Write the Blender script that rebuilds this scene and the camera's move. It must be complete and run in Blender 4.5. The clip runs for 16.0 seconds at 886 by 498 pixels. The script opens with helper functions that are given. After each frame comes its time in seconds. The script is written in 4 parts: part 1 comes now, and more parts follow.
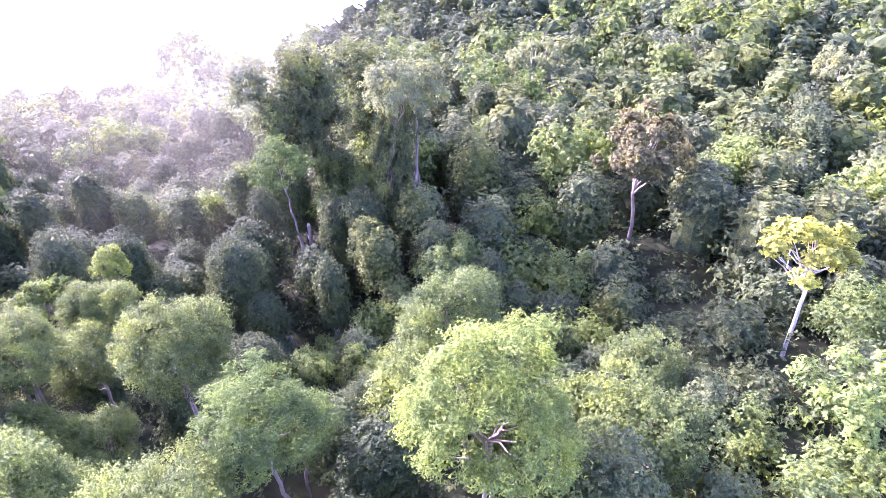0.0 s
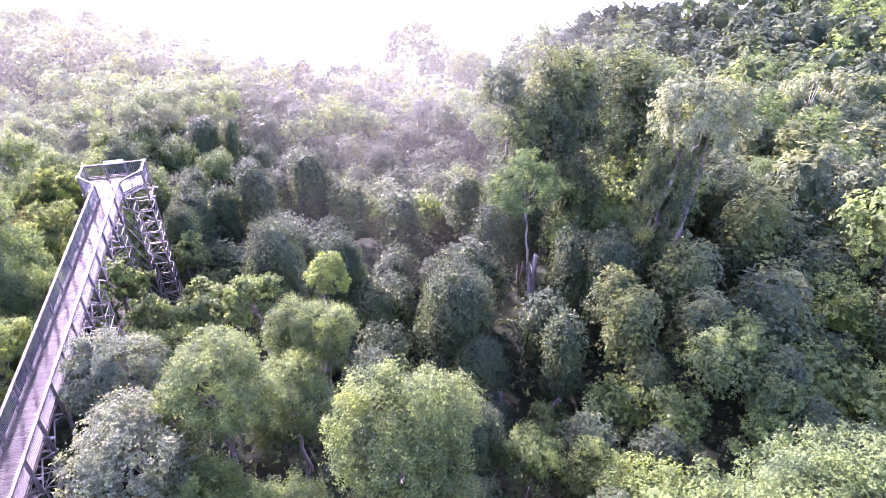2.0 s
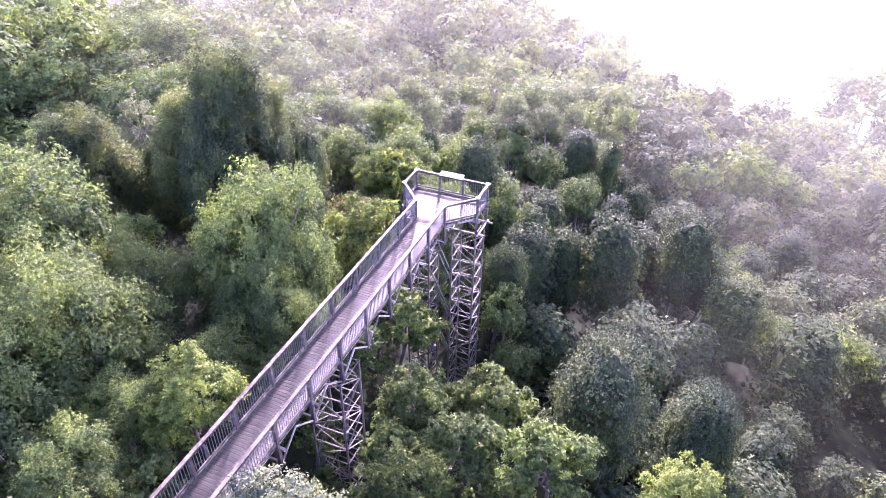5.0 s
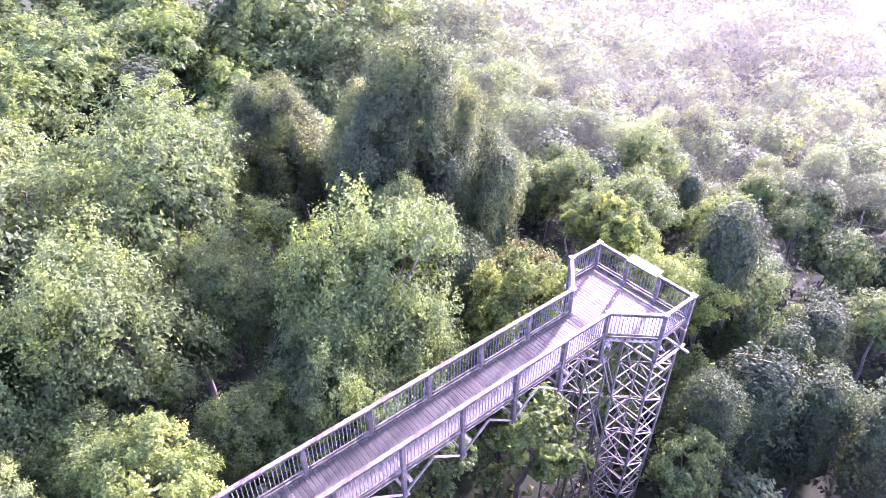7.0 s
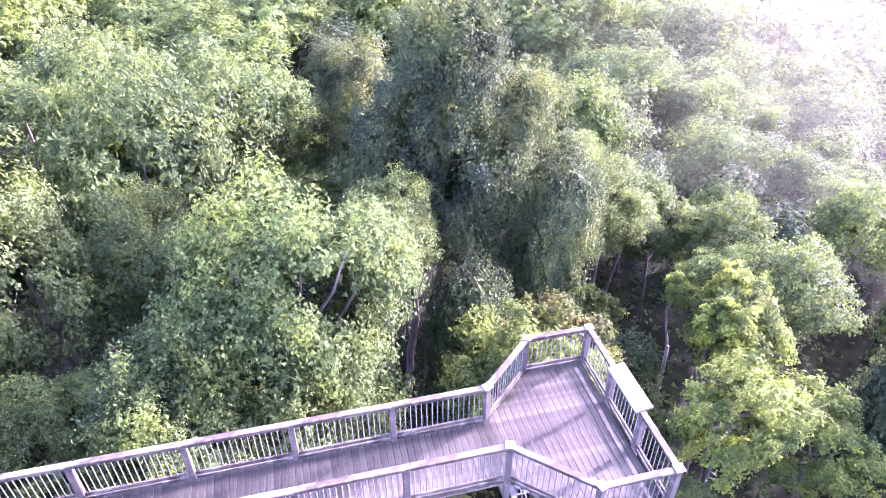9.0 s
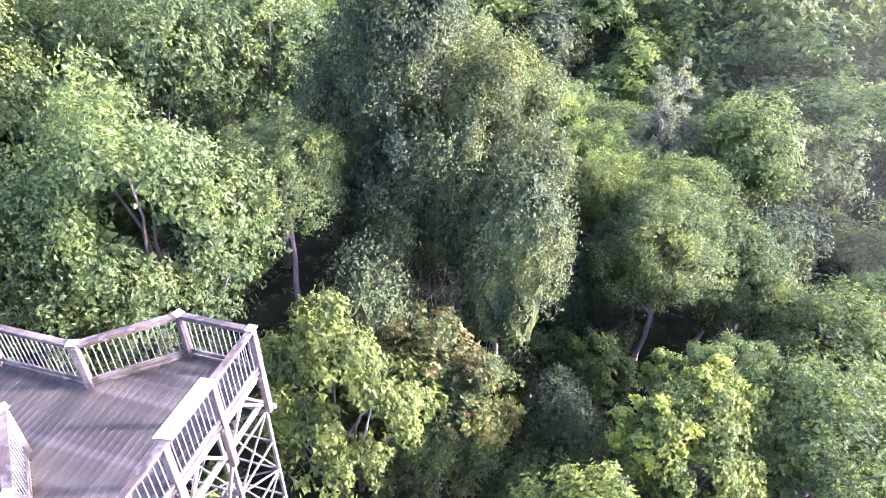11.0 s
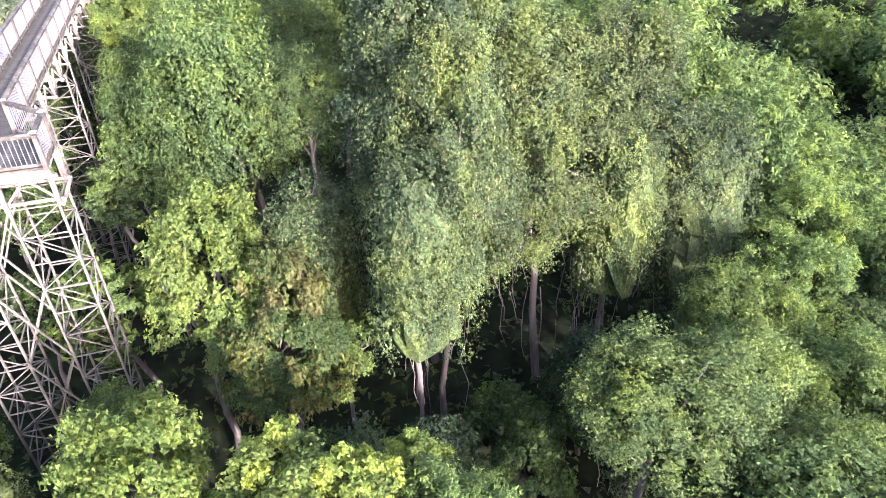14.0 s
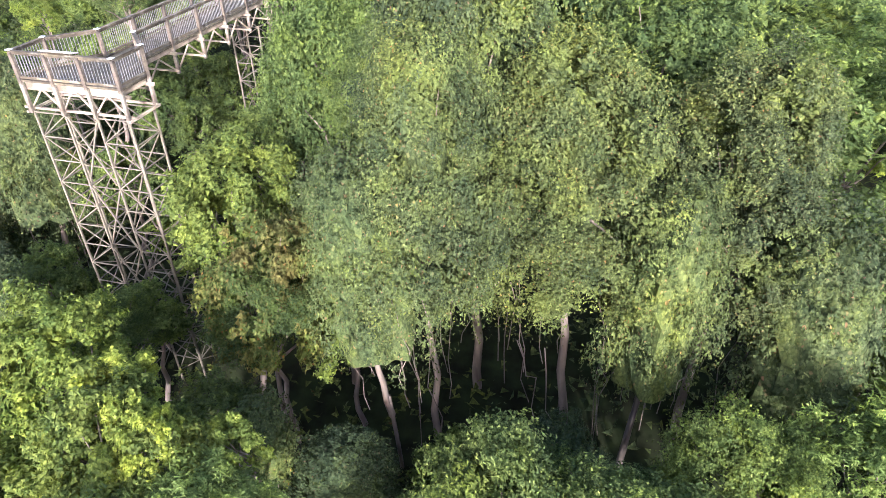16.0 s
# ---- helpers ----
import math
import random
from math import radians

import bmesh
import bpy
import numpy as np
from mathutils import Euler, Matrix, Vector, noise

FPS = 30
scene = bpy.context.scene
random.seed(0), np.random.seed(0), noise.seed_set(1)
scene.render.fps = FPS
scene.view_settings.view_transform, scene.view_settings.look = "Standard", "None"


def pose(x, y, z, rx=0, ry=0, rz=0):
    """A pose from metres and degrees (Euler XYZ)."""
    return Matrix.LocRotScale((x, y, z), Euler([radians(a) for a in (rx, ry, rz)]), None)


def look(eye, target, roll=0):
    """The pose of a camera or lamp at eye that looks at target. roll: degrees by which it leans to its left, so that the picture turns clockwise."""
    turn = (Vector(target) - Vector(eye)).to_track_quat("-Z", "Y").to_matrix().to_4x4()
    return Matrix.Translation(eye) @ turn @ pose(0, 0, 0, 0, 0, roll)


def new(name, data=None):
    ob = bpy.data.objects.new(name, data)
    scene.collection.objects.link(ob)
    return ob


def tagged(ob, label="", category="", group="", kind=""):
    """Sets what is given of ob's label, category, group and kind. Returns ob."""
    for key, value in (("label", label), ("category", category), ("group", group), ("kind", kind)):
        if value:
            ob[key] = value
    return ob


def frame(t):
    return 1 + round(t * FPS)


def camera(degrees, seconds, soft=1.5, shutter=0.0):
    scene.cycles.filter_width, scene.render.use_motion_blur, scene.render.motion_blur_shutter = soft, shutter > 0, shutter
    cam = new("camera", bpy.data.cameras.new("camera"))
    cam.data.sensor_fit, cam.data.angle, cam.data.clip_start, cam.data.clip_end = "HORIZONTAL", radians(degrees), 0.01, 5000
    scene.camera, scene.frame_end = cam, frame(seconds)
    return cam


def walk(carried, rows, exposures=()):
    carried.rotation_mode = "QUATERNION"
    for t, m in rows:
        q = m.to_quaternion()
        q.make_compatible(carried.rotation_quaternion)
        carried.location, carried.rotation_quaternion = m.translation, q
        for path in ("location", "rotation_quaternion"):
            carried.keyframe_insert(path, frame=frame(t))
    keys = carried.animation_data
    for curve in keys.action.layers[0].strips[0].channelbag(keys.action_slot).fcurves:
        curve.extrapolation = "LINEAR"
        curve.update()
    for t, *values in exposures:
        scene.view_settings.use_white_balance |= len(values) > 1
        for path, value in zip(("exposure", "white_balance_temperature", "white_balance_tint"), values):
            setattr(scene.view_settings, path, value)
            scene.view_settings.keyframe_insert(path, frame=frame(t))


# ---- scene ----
cam = camera(69.7, 16.0, soft=0.8)
PATH = [
    (0, (14.409, -53.582, 25.720), (18.679, -46.713, 19.839), -1.06),
    (0.5, (13.963, -50.322, 24.636), (18.018, -43.300, 18.783), -0.85),
    (1, (13.615, -47.399, 23.730), (17.047, -40.032, 17.903), -0.62),
    (1.5, (13.261, -44.263, 22.868), (15.947, -36.583, 17.053), -0.43),
    (2, (12.905, -41.364, 21.899), (14.849, -33.440, 16.117), -0.17),
    (2.5, (12.596, -38.395, 20.977), (13.763, -30.303, 15.219), 0.04),
    (3, (12.275, -35.433, 20.005), (12.530, -27.246, 14.267), -0.00),
    (3.5, (11.862, -32.756, 19.213), (11.295, -24.576, 13.489), 0.19),
    (4, (11.361, -29.954, 18.347), (9.922, -21.865, 12.646), 0.45),
    (4.5, (10.868, -27.193, 17.632), (8.653, -19.284, 11.927), 0.84),
    (5, (10.434, -24.695, 16.963), (7.429, -17.054, 11.254), 1.23),
    (5.2, (10.277, -23.719, 16.681), (6.940, -16.217, 10.972), 1.36),
    (7.3, (9.332, -12.294, 14.133), (2.607, -7.674, 8.351), -0.04),
    (7.5, (9.202, -11.261, 13.799), (2.257, -6.969, 8.025), -0.05),
    (8, (8.836, -8.535, 12.892), (1.396, -5.124, 7.146), 0.13),
    (8.5, (8.478, -5.752, 11.998), (0.711, -3.143, 6.265), 0.12),
    (9, (8.105, -3.099, 11.178), (0.134, -1.177, 5.453), -0.06),
    (9.2, (7.963, -2.007, 10.839), (-0.079, -0.385, 5.121), -0.22),
    (11.3, (4.562, 10.159, 8.751), (-3.113, 7.328, 2.999), 0.46),
    (11.5, (3.844, 11.161, 8.582), (-3.666, 7.902, 2.840), 0.40),
    (12, (1.730, 13.662, 8.555), (-5.192, 9.353, 2.766), 0.11),
    (12.5, (-0.584, 15.882, 8.467), (-6.698, 10.470, 2.693), -0.03),
    (13, (-2.651, 17.775, 8.389), (-7.841, 11.438, 2.653), -0.04),
    (13.5, (-4.863, 19.842, 8.307), (-8.805, 12.635, 2.605), -0.05),
    (14, (-7.097, 21.469, 8.285), (-9.850, 13.730, 2.583), 0.08),
    (14.5, (-9.732, 22.396, 8.250), (-11.259, 14.319, 2.555), 0.09),
    (15, (-12.559, 22.335, 8.124), (-12.873, 14.117, 2.434), 0.08),
    (15.5, (-15.043, 21.544, 7.916), (-14.277, 13.347, 2.240), 0.01),
    (16, (-17.508, 20.387, 7.764), (-15.542, 12.387, 2.096), -0.06),
]
walk(cam, [(t, look(eye, target, roll)) for t, eye, target, roll in PATH],
     [(0, 4.0, 5420, 71), (2, 3.88, 5440, 71), (4, 3.6, 5480, 69), (5, 3.6, 5480, 70), (8, 4.3, 5350, 76), (9.2, 4.2, 5320, 71), (11.5, 3.58, 5340, 51), (13, 3.42, 5450, 43), (14, 2.98, 5560, 33), (16, 2.46, 5780, 24)])

# ---------------------------------------------------------------- world, sun, exposure
SUN_YAW, SUN_UP = radians(18), radians(18)
to_sun = Vector((-math.sin(SUN_YAW) * math.cos(SUN_UP), math.cos(SUN_YAW) * math.cos(SUN_UP), math.sin(SUN_UP)))
world = bpy.data.worlds.new("sky")
scene.world = world
world.use_nodes = True
wn = world.node_tree
sky = wn.nodes.new("ShaderNodeTexSky")
sky.sky_type = "NISHITA"
sky.sun_disc = False
sky.sun_elevation = SUN_UP
sky.sun_rotation = -SUN_YAW
sky.dust_density = 4.0
sky.air_density = 1.0
wn.nodes["Background"].inputs["Strength"].default_value = 0.15
wn.links.new(sky.outputs[0], wn.nodes["Background"].inputs["Color"])
sun_data = bpy.data.lights.new("sun", "SUN")
sun_data.energy, sun_data.angle, sun_data.color = 3.0, radians(2.4), (1.0, 0.93, 0.82)
sun = new("sun", sun_data)
sun.matrix_world = look(to_sun * 300, (0, 0, 0))

# ---------------------------------------------------------------- helpers of this scene
rng = np.random.default_rng(7)


def empty(name, at=(0, 0, 0), turn=0.0):
    ob = new(name)
    ob.empty_display_size = 0.2
    ob.matrix_basis = pose(*at, 0, 0, turn)
    return ob


def part(name, bm, material, parent, label=""):
    """Links a bmesh (or a ready mesh) as one mesh object under a thing or a part."""
    if isinstance(bm, bmesh.types.BMesh):
        me = bpy.data.meshes.new(name)
        bm.to_mesh(me)
        bm.free()
        me.materials.append(material)
    else:
        me = bm
    ob = new(name, me)
    ob.parent = parent
    if label:
        ob["label"] = label
    return ob


def box(size, at=(0, 0, 0), m=None, bevel=0.006, bm=None):
    bm = bm or bmesh.new()
    made = bmesh.ops.create_cube(bm, size=1, matrix=(m or Matrix()) @ Matrix.Translation(at) @ Matrix.Diagonal((*size, 1)))
    if bevel:
        edges = {e for v in made["verts"] for e in v.link_edges}
        bmesh.ops.bevel(bm, geom=list(edges), offset=bevel, segments=1, affect="EDGES")
    return bm


def along(a, b):
    """A pose at a whose y axis runs to b."""
    a, b = Vector(a), Vector(b)
    q = (b - a).to_track_quat("Y", "Z")
    return Matrix.Translation(a) @ q.to_matrix().to_4x4(), (b - a).length


def beam(a, b, w, h, bevel=0.006, bm=None):
    m, n = along(a, b)
    return box((w, n, h), (0, n / 2, 0), m, bevel, bm)


# ---------------------------------------------------------------- materials
def material(name):
    mat = bpy.data.materials.new(name)
    mat.use_nodes = True
    return mat, mat.node_tree.nodes, mat.node_tree.links, mat.node_tree.nodes["Principled BSDF"]


def ramp(nodes, stops):
    node = nodes.new("ShaderNodeValToRGB")
    els = node.color_ramp.elements
    while len(els) < len(stops):
        els.new(0.5)
    for el, (at, colour) in zip(els, stops):
        el.position, el.color = at, (*colour, 1)
    return node


def noise_node(nodes, links, scale, detail=4.0, coord="Object", stretch=None):
    tc = nodes.new("ShaderNodeTexCoord")
    tex = nodes.new("ShaderNodeTexNoise")
    tex.inputs["Scale"].default_value, tex.inputs["Detail"].default_value = scale, detail
    if stretch:
        mp = nodes.new("ShaderNodeMapping")
        mp.inputs["Scale"].default_value = stretch
        links.new(tc.outputs[coord], mp.inputs[0])
        links.new(mp.outputs[0], tex.inputs["Vector"])
    else:
        links.new(tc.outputs[coord], tex.inputs["Vector"])
    return tex


def mixed(nodes, links, a, b, factor, blend="MIX"):
    node = nodes.new("ShaderNodeMix")
    node.data_type, node.blend_type = "RGBA", blend
    for socket, value in ((0, factor), (6, a), (7, b)):
        if isinstance(value, (int, float)):
            node.inputs[socket].default_value = value
        elif isinstance(value, tuple):
            node.inputs[socket].default_value = (*value, 1)
        else:
            links.new(value, node.inputs[socket])
    return node.outputs[2]


def leaf_material(name, dark, mid, light, shine=0.45, through_light=0.35, tip=None, blush=None):
    mat, nodes, links, bsdf = material(name)
    geo = nodes.new("ShaderNodeNewGeometry")
    info = nodes.new("ShaderNodeObjectInfo")
    tones = ramp(nodes, [(0.0, dark), (0.55, mid), (0.97 if tip else 1.0, light)] + ([(1.0, tip)] if tip else []))
    coords = nodes.new("ShaderNodeTexCoord")
    cells = nodes.new("ShaderNodeTexVoronoi")
    cells.inputs["Scale"].default_value = 9.5
    wander = noise_node(nodes, links, 5.0, 2.0)
    shift = nodes.new("ShaderNodeVectorMath")
    shift.operation = "MULTIPLY_ADD"
    links.new(wander.outputs["Color"], shift.inputs[0])
    shift.inputs[1].default_value = (0.12, 0.12, 0.12)
    links.new(coords.outputs["Object"], shift.inputs[2])
    links.new(shift.outputs[0], cells.inputs["Vector"])
    pick = nodes.new("ShaderNodeSeparateColor")
    links.new(cells.outputs["Color"], pick.inputs[0])
    total = nodes.new("ShaderNodeMath")
    total.operation = "ADD"
    links.new(geo.outputs["Random Per Island"], total.inputs[0])
    links.new(pick.outputs[0], total.inputs[1])
    share = nodes.new("ShaderNodeMath")
    share.operation = "FRACT"
    links.new(total.outputs[0], share.inputs[0])
    links.new(share.outputs[0], tones.inputs[0])
    patch = noise_node(nodes, links, 0.9, 6.0)
    patch_tone = ramp(nodes, [(0.34, (0.6, 0.67, 0.74)), (0.5, (1.0, 1.0, 0.98)), (0.66, (1.24, 1.2, 0.84))])
    links.new(patch.outputs[0], patch_tone.inputs[0])
    colour = mixed(nodes, links, tones.outputs[0], patch_tone.outputs[0], 1.0, "MULTIPLY")
    own = ramp(nodes, [(0.0, (0.72, 0.78, 0.8)), (0.4, (0.95, 0.94, 0.92)), (0.75, (1.02, 1.05, 0.95)), (1.0, (1.14, 1.12, 0.88))])
    links.new(info.outputs["Random"], own.inputs[0])
    colour = mixed(nodes, links, colour, own.outputs[0], 1.0, "MULTIPLY")
    if blush:
        turned = noise_node(nodes, links, 0.55, 4.0)
        part_turned = ramp(nodes, [(0.5, (0, 0, 0)), (0.64, (0.55, 0.55, 0.55))])
        links.new(turned.outputs[0], part_turned.inputs[0])
        colour = mixed(nodes, links, colour, blush, part_turned.outputs[0])
    stand = noise_node(nodes, links, 0.13, 2.0)
    stand_tone = ramp(nodes, [(0.36, (0.74, 0.76, 0.84)), (0.5, (1.0, 1.0, 1.0)), (0.66, (1.22, 1.14, 0.78))])
    links.new(stand.outputs[0], stand_tone.inputs[0])
    colour = mixed(nodes, links, colour, stand_tone.outputs[0], 1.0, "MULTIPLY")
    # single leaves by cell, with the shade of the gaps painted darker between them
    leaf_gap_shade = ramp(nodes, [(0.0, (1.16, 1.14, 1.1)), (0.45, (1.04, 1.03, 1.02)), (0.8, (0.76, 0.76, 0.78))])
    links.new(cells.outputs["Distance"], leaf_gap_shade.inputs[0])
    colour = mixed(nodes, links, colour, leaf_gap_shade.outputs[0], 1.0, "MULTIPLY")
    bump = nodes.new("ShaderNodeBump")
    bump.inputs["Strength"].default_value, bump.inputs["Distance"].default_value = 0.35, 0.03
    bump.invert = True
    links.new(cells.outputs["Distance"], bump.inputs["Height"])
    links.new(bump.outputs[0], bsdf.inputs["Normal"])
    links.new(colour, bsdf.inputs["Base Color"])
    bsdf.inputs["Roughness"].default_value = shine + 0.15
    bsdf.inputs["Specular IOR Level"].default_value = 0.06
    glow = nodes.new("ShaderNodeBsdfTranslucent")
    links.new(mixed(nodes, links, colour, (1.0, 1.0, 0.72), 1.0, "MULTIPLY"), glow.inputs["Color"])
    mix = nodes.new("ShaderNodeMixShader")
    mix.inputs[0].default_value = through_light
    links.new(bsdf.outputs[0], mix.inputs[1])
    links.new(glow.outputs[0], mix.inputs[2])
    links.new(mix.outputs[0], nodes["Material Output"].inputs["Surface"])
    return mat


LEAF = {
    "vine": leaf_material("creeper_leaves", (0.0465, 0.0676, 0.031), (0.069, 0.096, 0.043), (0.102, 0.13, 0.0591), 0.65, 0.27, (0.176, 0.114, 0.0704)),
    "broad": leaf_material("broad_leaves", (0.0704, 0.106, 0.037), (0.11, 0.158, 0.0528), (0.167, 0.22, 0.0748), 0.5, 0.48),
    "feather": leaf_material("feathery_leaves", (0.088, 0.132, 0.0396), (0.132, 0.194, 0.0528), (0.194, 0.255, 0.0792), 0.6, 0.4),
    "yellow": leaf_material("yellow_leaves", (0.229, 0.255, 0.044), (0.317, 0.343, 0.066), (0.405, 0.422, 0.0968), 0.6, 0.4),
    "brown": leaf_material("brown_leaves", (0.0704, 0.0722, 0.0352), (0.0986, 0.0986, 0.0484), (0.136, 0.128, 0.0669), 0.65, 0.35),
    "autumn": leaf_material("mottled_leaves", (0.0792, 0.119, 0.0352), (0.123, 0.167, 0.044), (0.194, 0.194, 0.0616), 0.6, 0.45, (0.317, 0.141, 0.044), (0.238, 0.185, 0.0616)),
    "tower": leaf_material("tall_creeper_leaves", (0.05, 0.0701, 0.0332), (0.0784, 0.104, 0.0463), (0.128, 0.159, 0.0666), 0.6, 0.34, (0.194, 0.106, 0.0616), (0.17, 0.22, 0.055)),
    "lime": leaf_material("lime_leaves", (0.088, 0.136, 0.037), (0.15, 0.207, 0.051), (0.229, 0.282, 0.0704), 0.55, 0.48, None, (0.264, 0.317, 0.0616)),
    "fresh": leaf_material("fresh_leaves", (0.15, 0.2, 0.042), (0.22, 0.275, 0.058), (0.31, 0.36, 0.085), 0.55, 0.48),
    "floor": leaf_material("floor_leaves", (0.0396, 0.0546, 0.0282), (0.066, 0.088, 0.0405), (0.0924, 0.123, 0.0546), 0.6, 0.3, (0.106, 0.0616, 0.0352)),
    "pale": leaf_material("pale_leaves", (0.114, 0.141, 0.0748), (0.167, 0.198, 0.101), (0.238, 0.264, 0.141), 0.6, 0.35),
}


def bark_material(name, dark, light):
    mat, nodes, links, bsdf = material(name)
    tex = noise_node(nodes, links, 3.0, 6.0, stretch=(1, 1, 0.25))
    tones = ramp(nodes, [(0.3, dark), (0.7, light)])
    links.new(tex.outputs[0], tones.inputs[0])
    links.new(tones.outputs[0], bsdf.inputs["Base Color"])
    bsdf.inputs["Roughness"].default_value = 0.85
    bump = nodes.new("ShaderNodeBump")
    bump.inputs["Strength"].default_value, bump.inputs["Distance"].default_value = 0.5, 0.03
    links.new(tex.outputs[0], bump.inputs["Height"])
    links.new(bump.outputs[0], bsdf.inputs["Normal"])
    return mat


BARK = bark_material("dark_bark", (0.07, 0.055, 0.045), (0.2, 0.165, 0.135))
BROWN_BARK = bark_material("red_brown_bark", (0.13, 0.1, 0.08), (0.3, 0.245, 0.2))
PALE_BARK = bark_material("pale_bark", (0.3, 0.26, 0.21), (0.58, 0.53, 0.46))


def timber_material(name, dark, light, rough=0.75, across=False, lichen=0.0):
    mat, nodes, links, bsdf = material(name)
    info = nodes.new("ShaderNodeObjectInfo")
    grain = noise_node(nodes, links, 9.0, 7.0, stretch=(0.25, 5, 5) if across else (5, 0.25, 5))
    stain = noise_node(nodes, links, 1.3, 4.0)
    tones = ramp(nodes, [(0.25, dark), (0.75, light)])
    links.new(grain.outputs[0], tones.inputs[0])
    spots = ramp(nodes, [(0.4, (0.5, 0.48, 0.47)), (0.58, (1.15, 1.14, 1.12))])
    links.new(stain.outputs[0], spots.inputs[0])
    colour = mixed(nodes, links, tones.outputs[0], spots.outputs[0], 1.0, "MULTIPLY")
    own = ramp(nodes, [(0.0, (0.72, 0.7, 0.7)), (1.0, (1.2, 1.2, 1.2))])
    links.new(info.outputs["Random"], own.inputs[0])
    colour = mixed(nodes, links, colour, own.outputs[0], 1.0, "MULTIPLY")
    if lichen:
        crust = noise_node(nodes, links, 3.2, 8.0)
        crusted = ramp(nodes, [(0.52, (0, 0, 0)), (0.68, (lichen, lichen, lichen))])
        links.new(crust.outputs[0], crusted.inputs[0])
        colour = mixed(nodes, links, colour, (0.34, 0.33, 0.28), crusted.outputs[0])
    links.new(colour, bsdf.inputs["Base Color"])
    bsdf.inputs["Roughness"].default_value = rough
    bsdf.inputs["Specular IOR Level"].default_value = 0.28
    bump = nodes.new("ShaderNodeBump")
    bump.inputs["Strength"].default_value, bump.inputs["Distance"].default_value = 0.4, 0.01
    links.new(grain.outputs[0], bump.inputs["Height"])
    links.new(bump.outputs[0], bsdf.inputs["Normal"])
    return mat


DECK = timber_material("weathered_decking", (0.036, 0.033, 0.021), (0.075, 0.069, 0.046), 0.7, True, 0.12)
RAIL = timber_material("weathered_rail_timber", (0.048, 0.041, 0.027), (0.112, 0.098, 0.07), 0.8, False, 0.28)
POST = timber_material("weathered_post_timber", (0.066, 0.055, 0.043), (0.148, 0.13, 0.108), 0.8, False, 0.35)
FRAME = timber_material("grey_framing_timber", (0.22, 0.19, 0.145), (0.38, 0.335, 0.265), 0.8)


def metal_material(name, colour, rough, metallic):
    mat, nodes, links, bsdf = material(name)
    tex = noise_node(nodes, links, 6.0, 5.0)
    tones = ramp(nodes, [(0.3, tuple(c * 0.7 for c in colour)), (0.7, colour)])
    links.new(tex.outputs[0], tones.inputs[0])
    links.new(tones.outputs[0], bsdf.inputs["Base Color"])
    bsdf.inputs["Roughness"].default_value, bsdf.inputs["Metallic"].default_value = rough, metallic
    return mat


ROD = metal_material("baluster_steel", (0.2, 0.2, 0.2), 0.55, 0.4)
STEEL = metal_material("galvanised_steel", (0.125, 0.112, 0.082), 0.7, 0.0)
CAP = metal_material("zinc_cap", (0.62, 0.66, 0.74), 0.45, 0.5)
PANEL = metal_material("sign_panel_face", (0.82, 0.82, 0.8), 0.35, 0.0)

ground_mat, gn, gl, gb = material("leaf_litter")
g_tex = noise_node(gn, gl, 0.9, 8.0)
# litter tones taken near black: the shade of the hollows is in the colour
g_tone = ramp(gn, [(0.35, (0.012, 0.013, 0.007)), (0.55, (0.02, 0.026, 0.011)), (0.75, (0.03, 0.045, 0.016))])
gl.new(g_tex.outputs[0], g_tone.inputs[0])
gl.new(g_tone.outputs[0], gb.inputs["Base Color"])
gb.inputs["Roughness"].default_value = 0.95
gb.inputs["Specular IOR Level"].default_value = 0.08


def mist_material(name, most, scale, drop):
    """Thin water droplets: light passes or scatters; ragged, fading to the edges of the bank."""
    mat, nodes, links, bsdf = material(name)
    nodes.remove(bsdf)
    tex = noise_node(nodes, links, scale, 5.0, stretch=(1, 1, 1.6))
    cloud = nodes.new("ShaderNodeMapRange")
    cloud.inputs[1].default_value, cloud.inputs[2].default_value = 0.5 - drop, 0.68
    links.new(tex.outputs[0], cloud.inputs[0])
    tc = nodes.new("ShaderNodeTexCoord")
    sep = nodes.new("ShaderNodeSeparateXYZ")
    links.new(tc.outputs["Generated"], sep.inputs[0])
    edge = None
    for axis in (0, 2):
        ping = nodes.new("ShaderNodeMath")
        ping.operation = "PINGPONG"
        ping.inputs[1].default_value = 0.5
        links.new(sep.outputs[axis], ping.inputs[0])
        soft = nodes.new("ShaderNodeMapRange")
        soft.interpolation_type = "SMOOTHSTEP"
        soft.inputs[2].default_value = 0.22 if axis == 0 else 0.42
        links.new(ping.outputs[0], soft.inputs[0])
        if edge is None:
            edge = soft.outputs[0]
        else:
            times = nodes.new("ShaderNodeMath")
            times.operation = "MULTIPLY"
            links.new(edge, times.inputs[0])
            links.new(soft.outputs[0], times.inputs[1])
            edge = times.outputs[0]
    a = nodes.new("ShaderNodeMath")
    a.operation = "MULTIPLY"
    links.new(cloud.outputs[0], a.inputs[0])
    links.new(edge, a.inputs[1])
    b = nodes.new("ShaderNodeMath")
    b.operation = "MULTIPLY"
    b.inputs[1].default_value = most
    links.new(a.outputs[0], b.inputs[0])
    clear = nodes.new("ShaderNodeBsdfTransparent")
    scatter = nodes.new("ShaderNodeBsdfTranslucent")
    scatter.inputs["Color"].default_value = (0.95, 1.0, 0.79, 1)
    mix = nodes.new("ShaderNodeMixShader")
    links.new(b.outputs[0], mix.inputs[0])
    links.new(clear.outputs[0], mix.inputs[1])
    links.new(scatter.outputs[0], mix.inputs[2])
    links.new(mix.outputs[0], nodes["Material Output"].inputs["Surface"])
    return mat


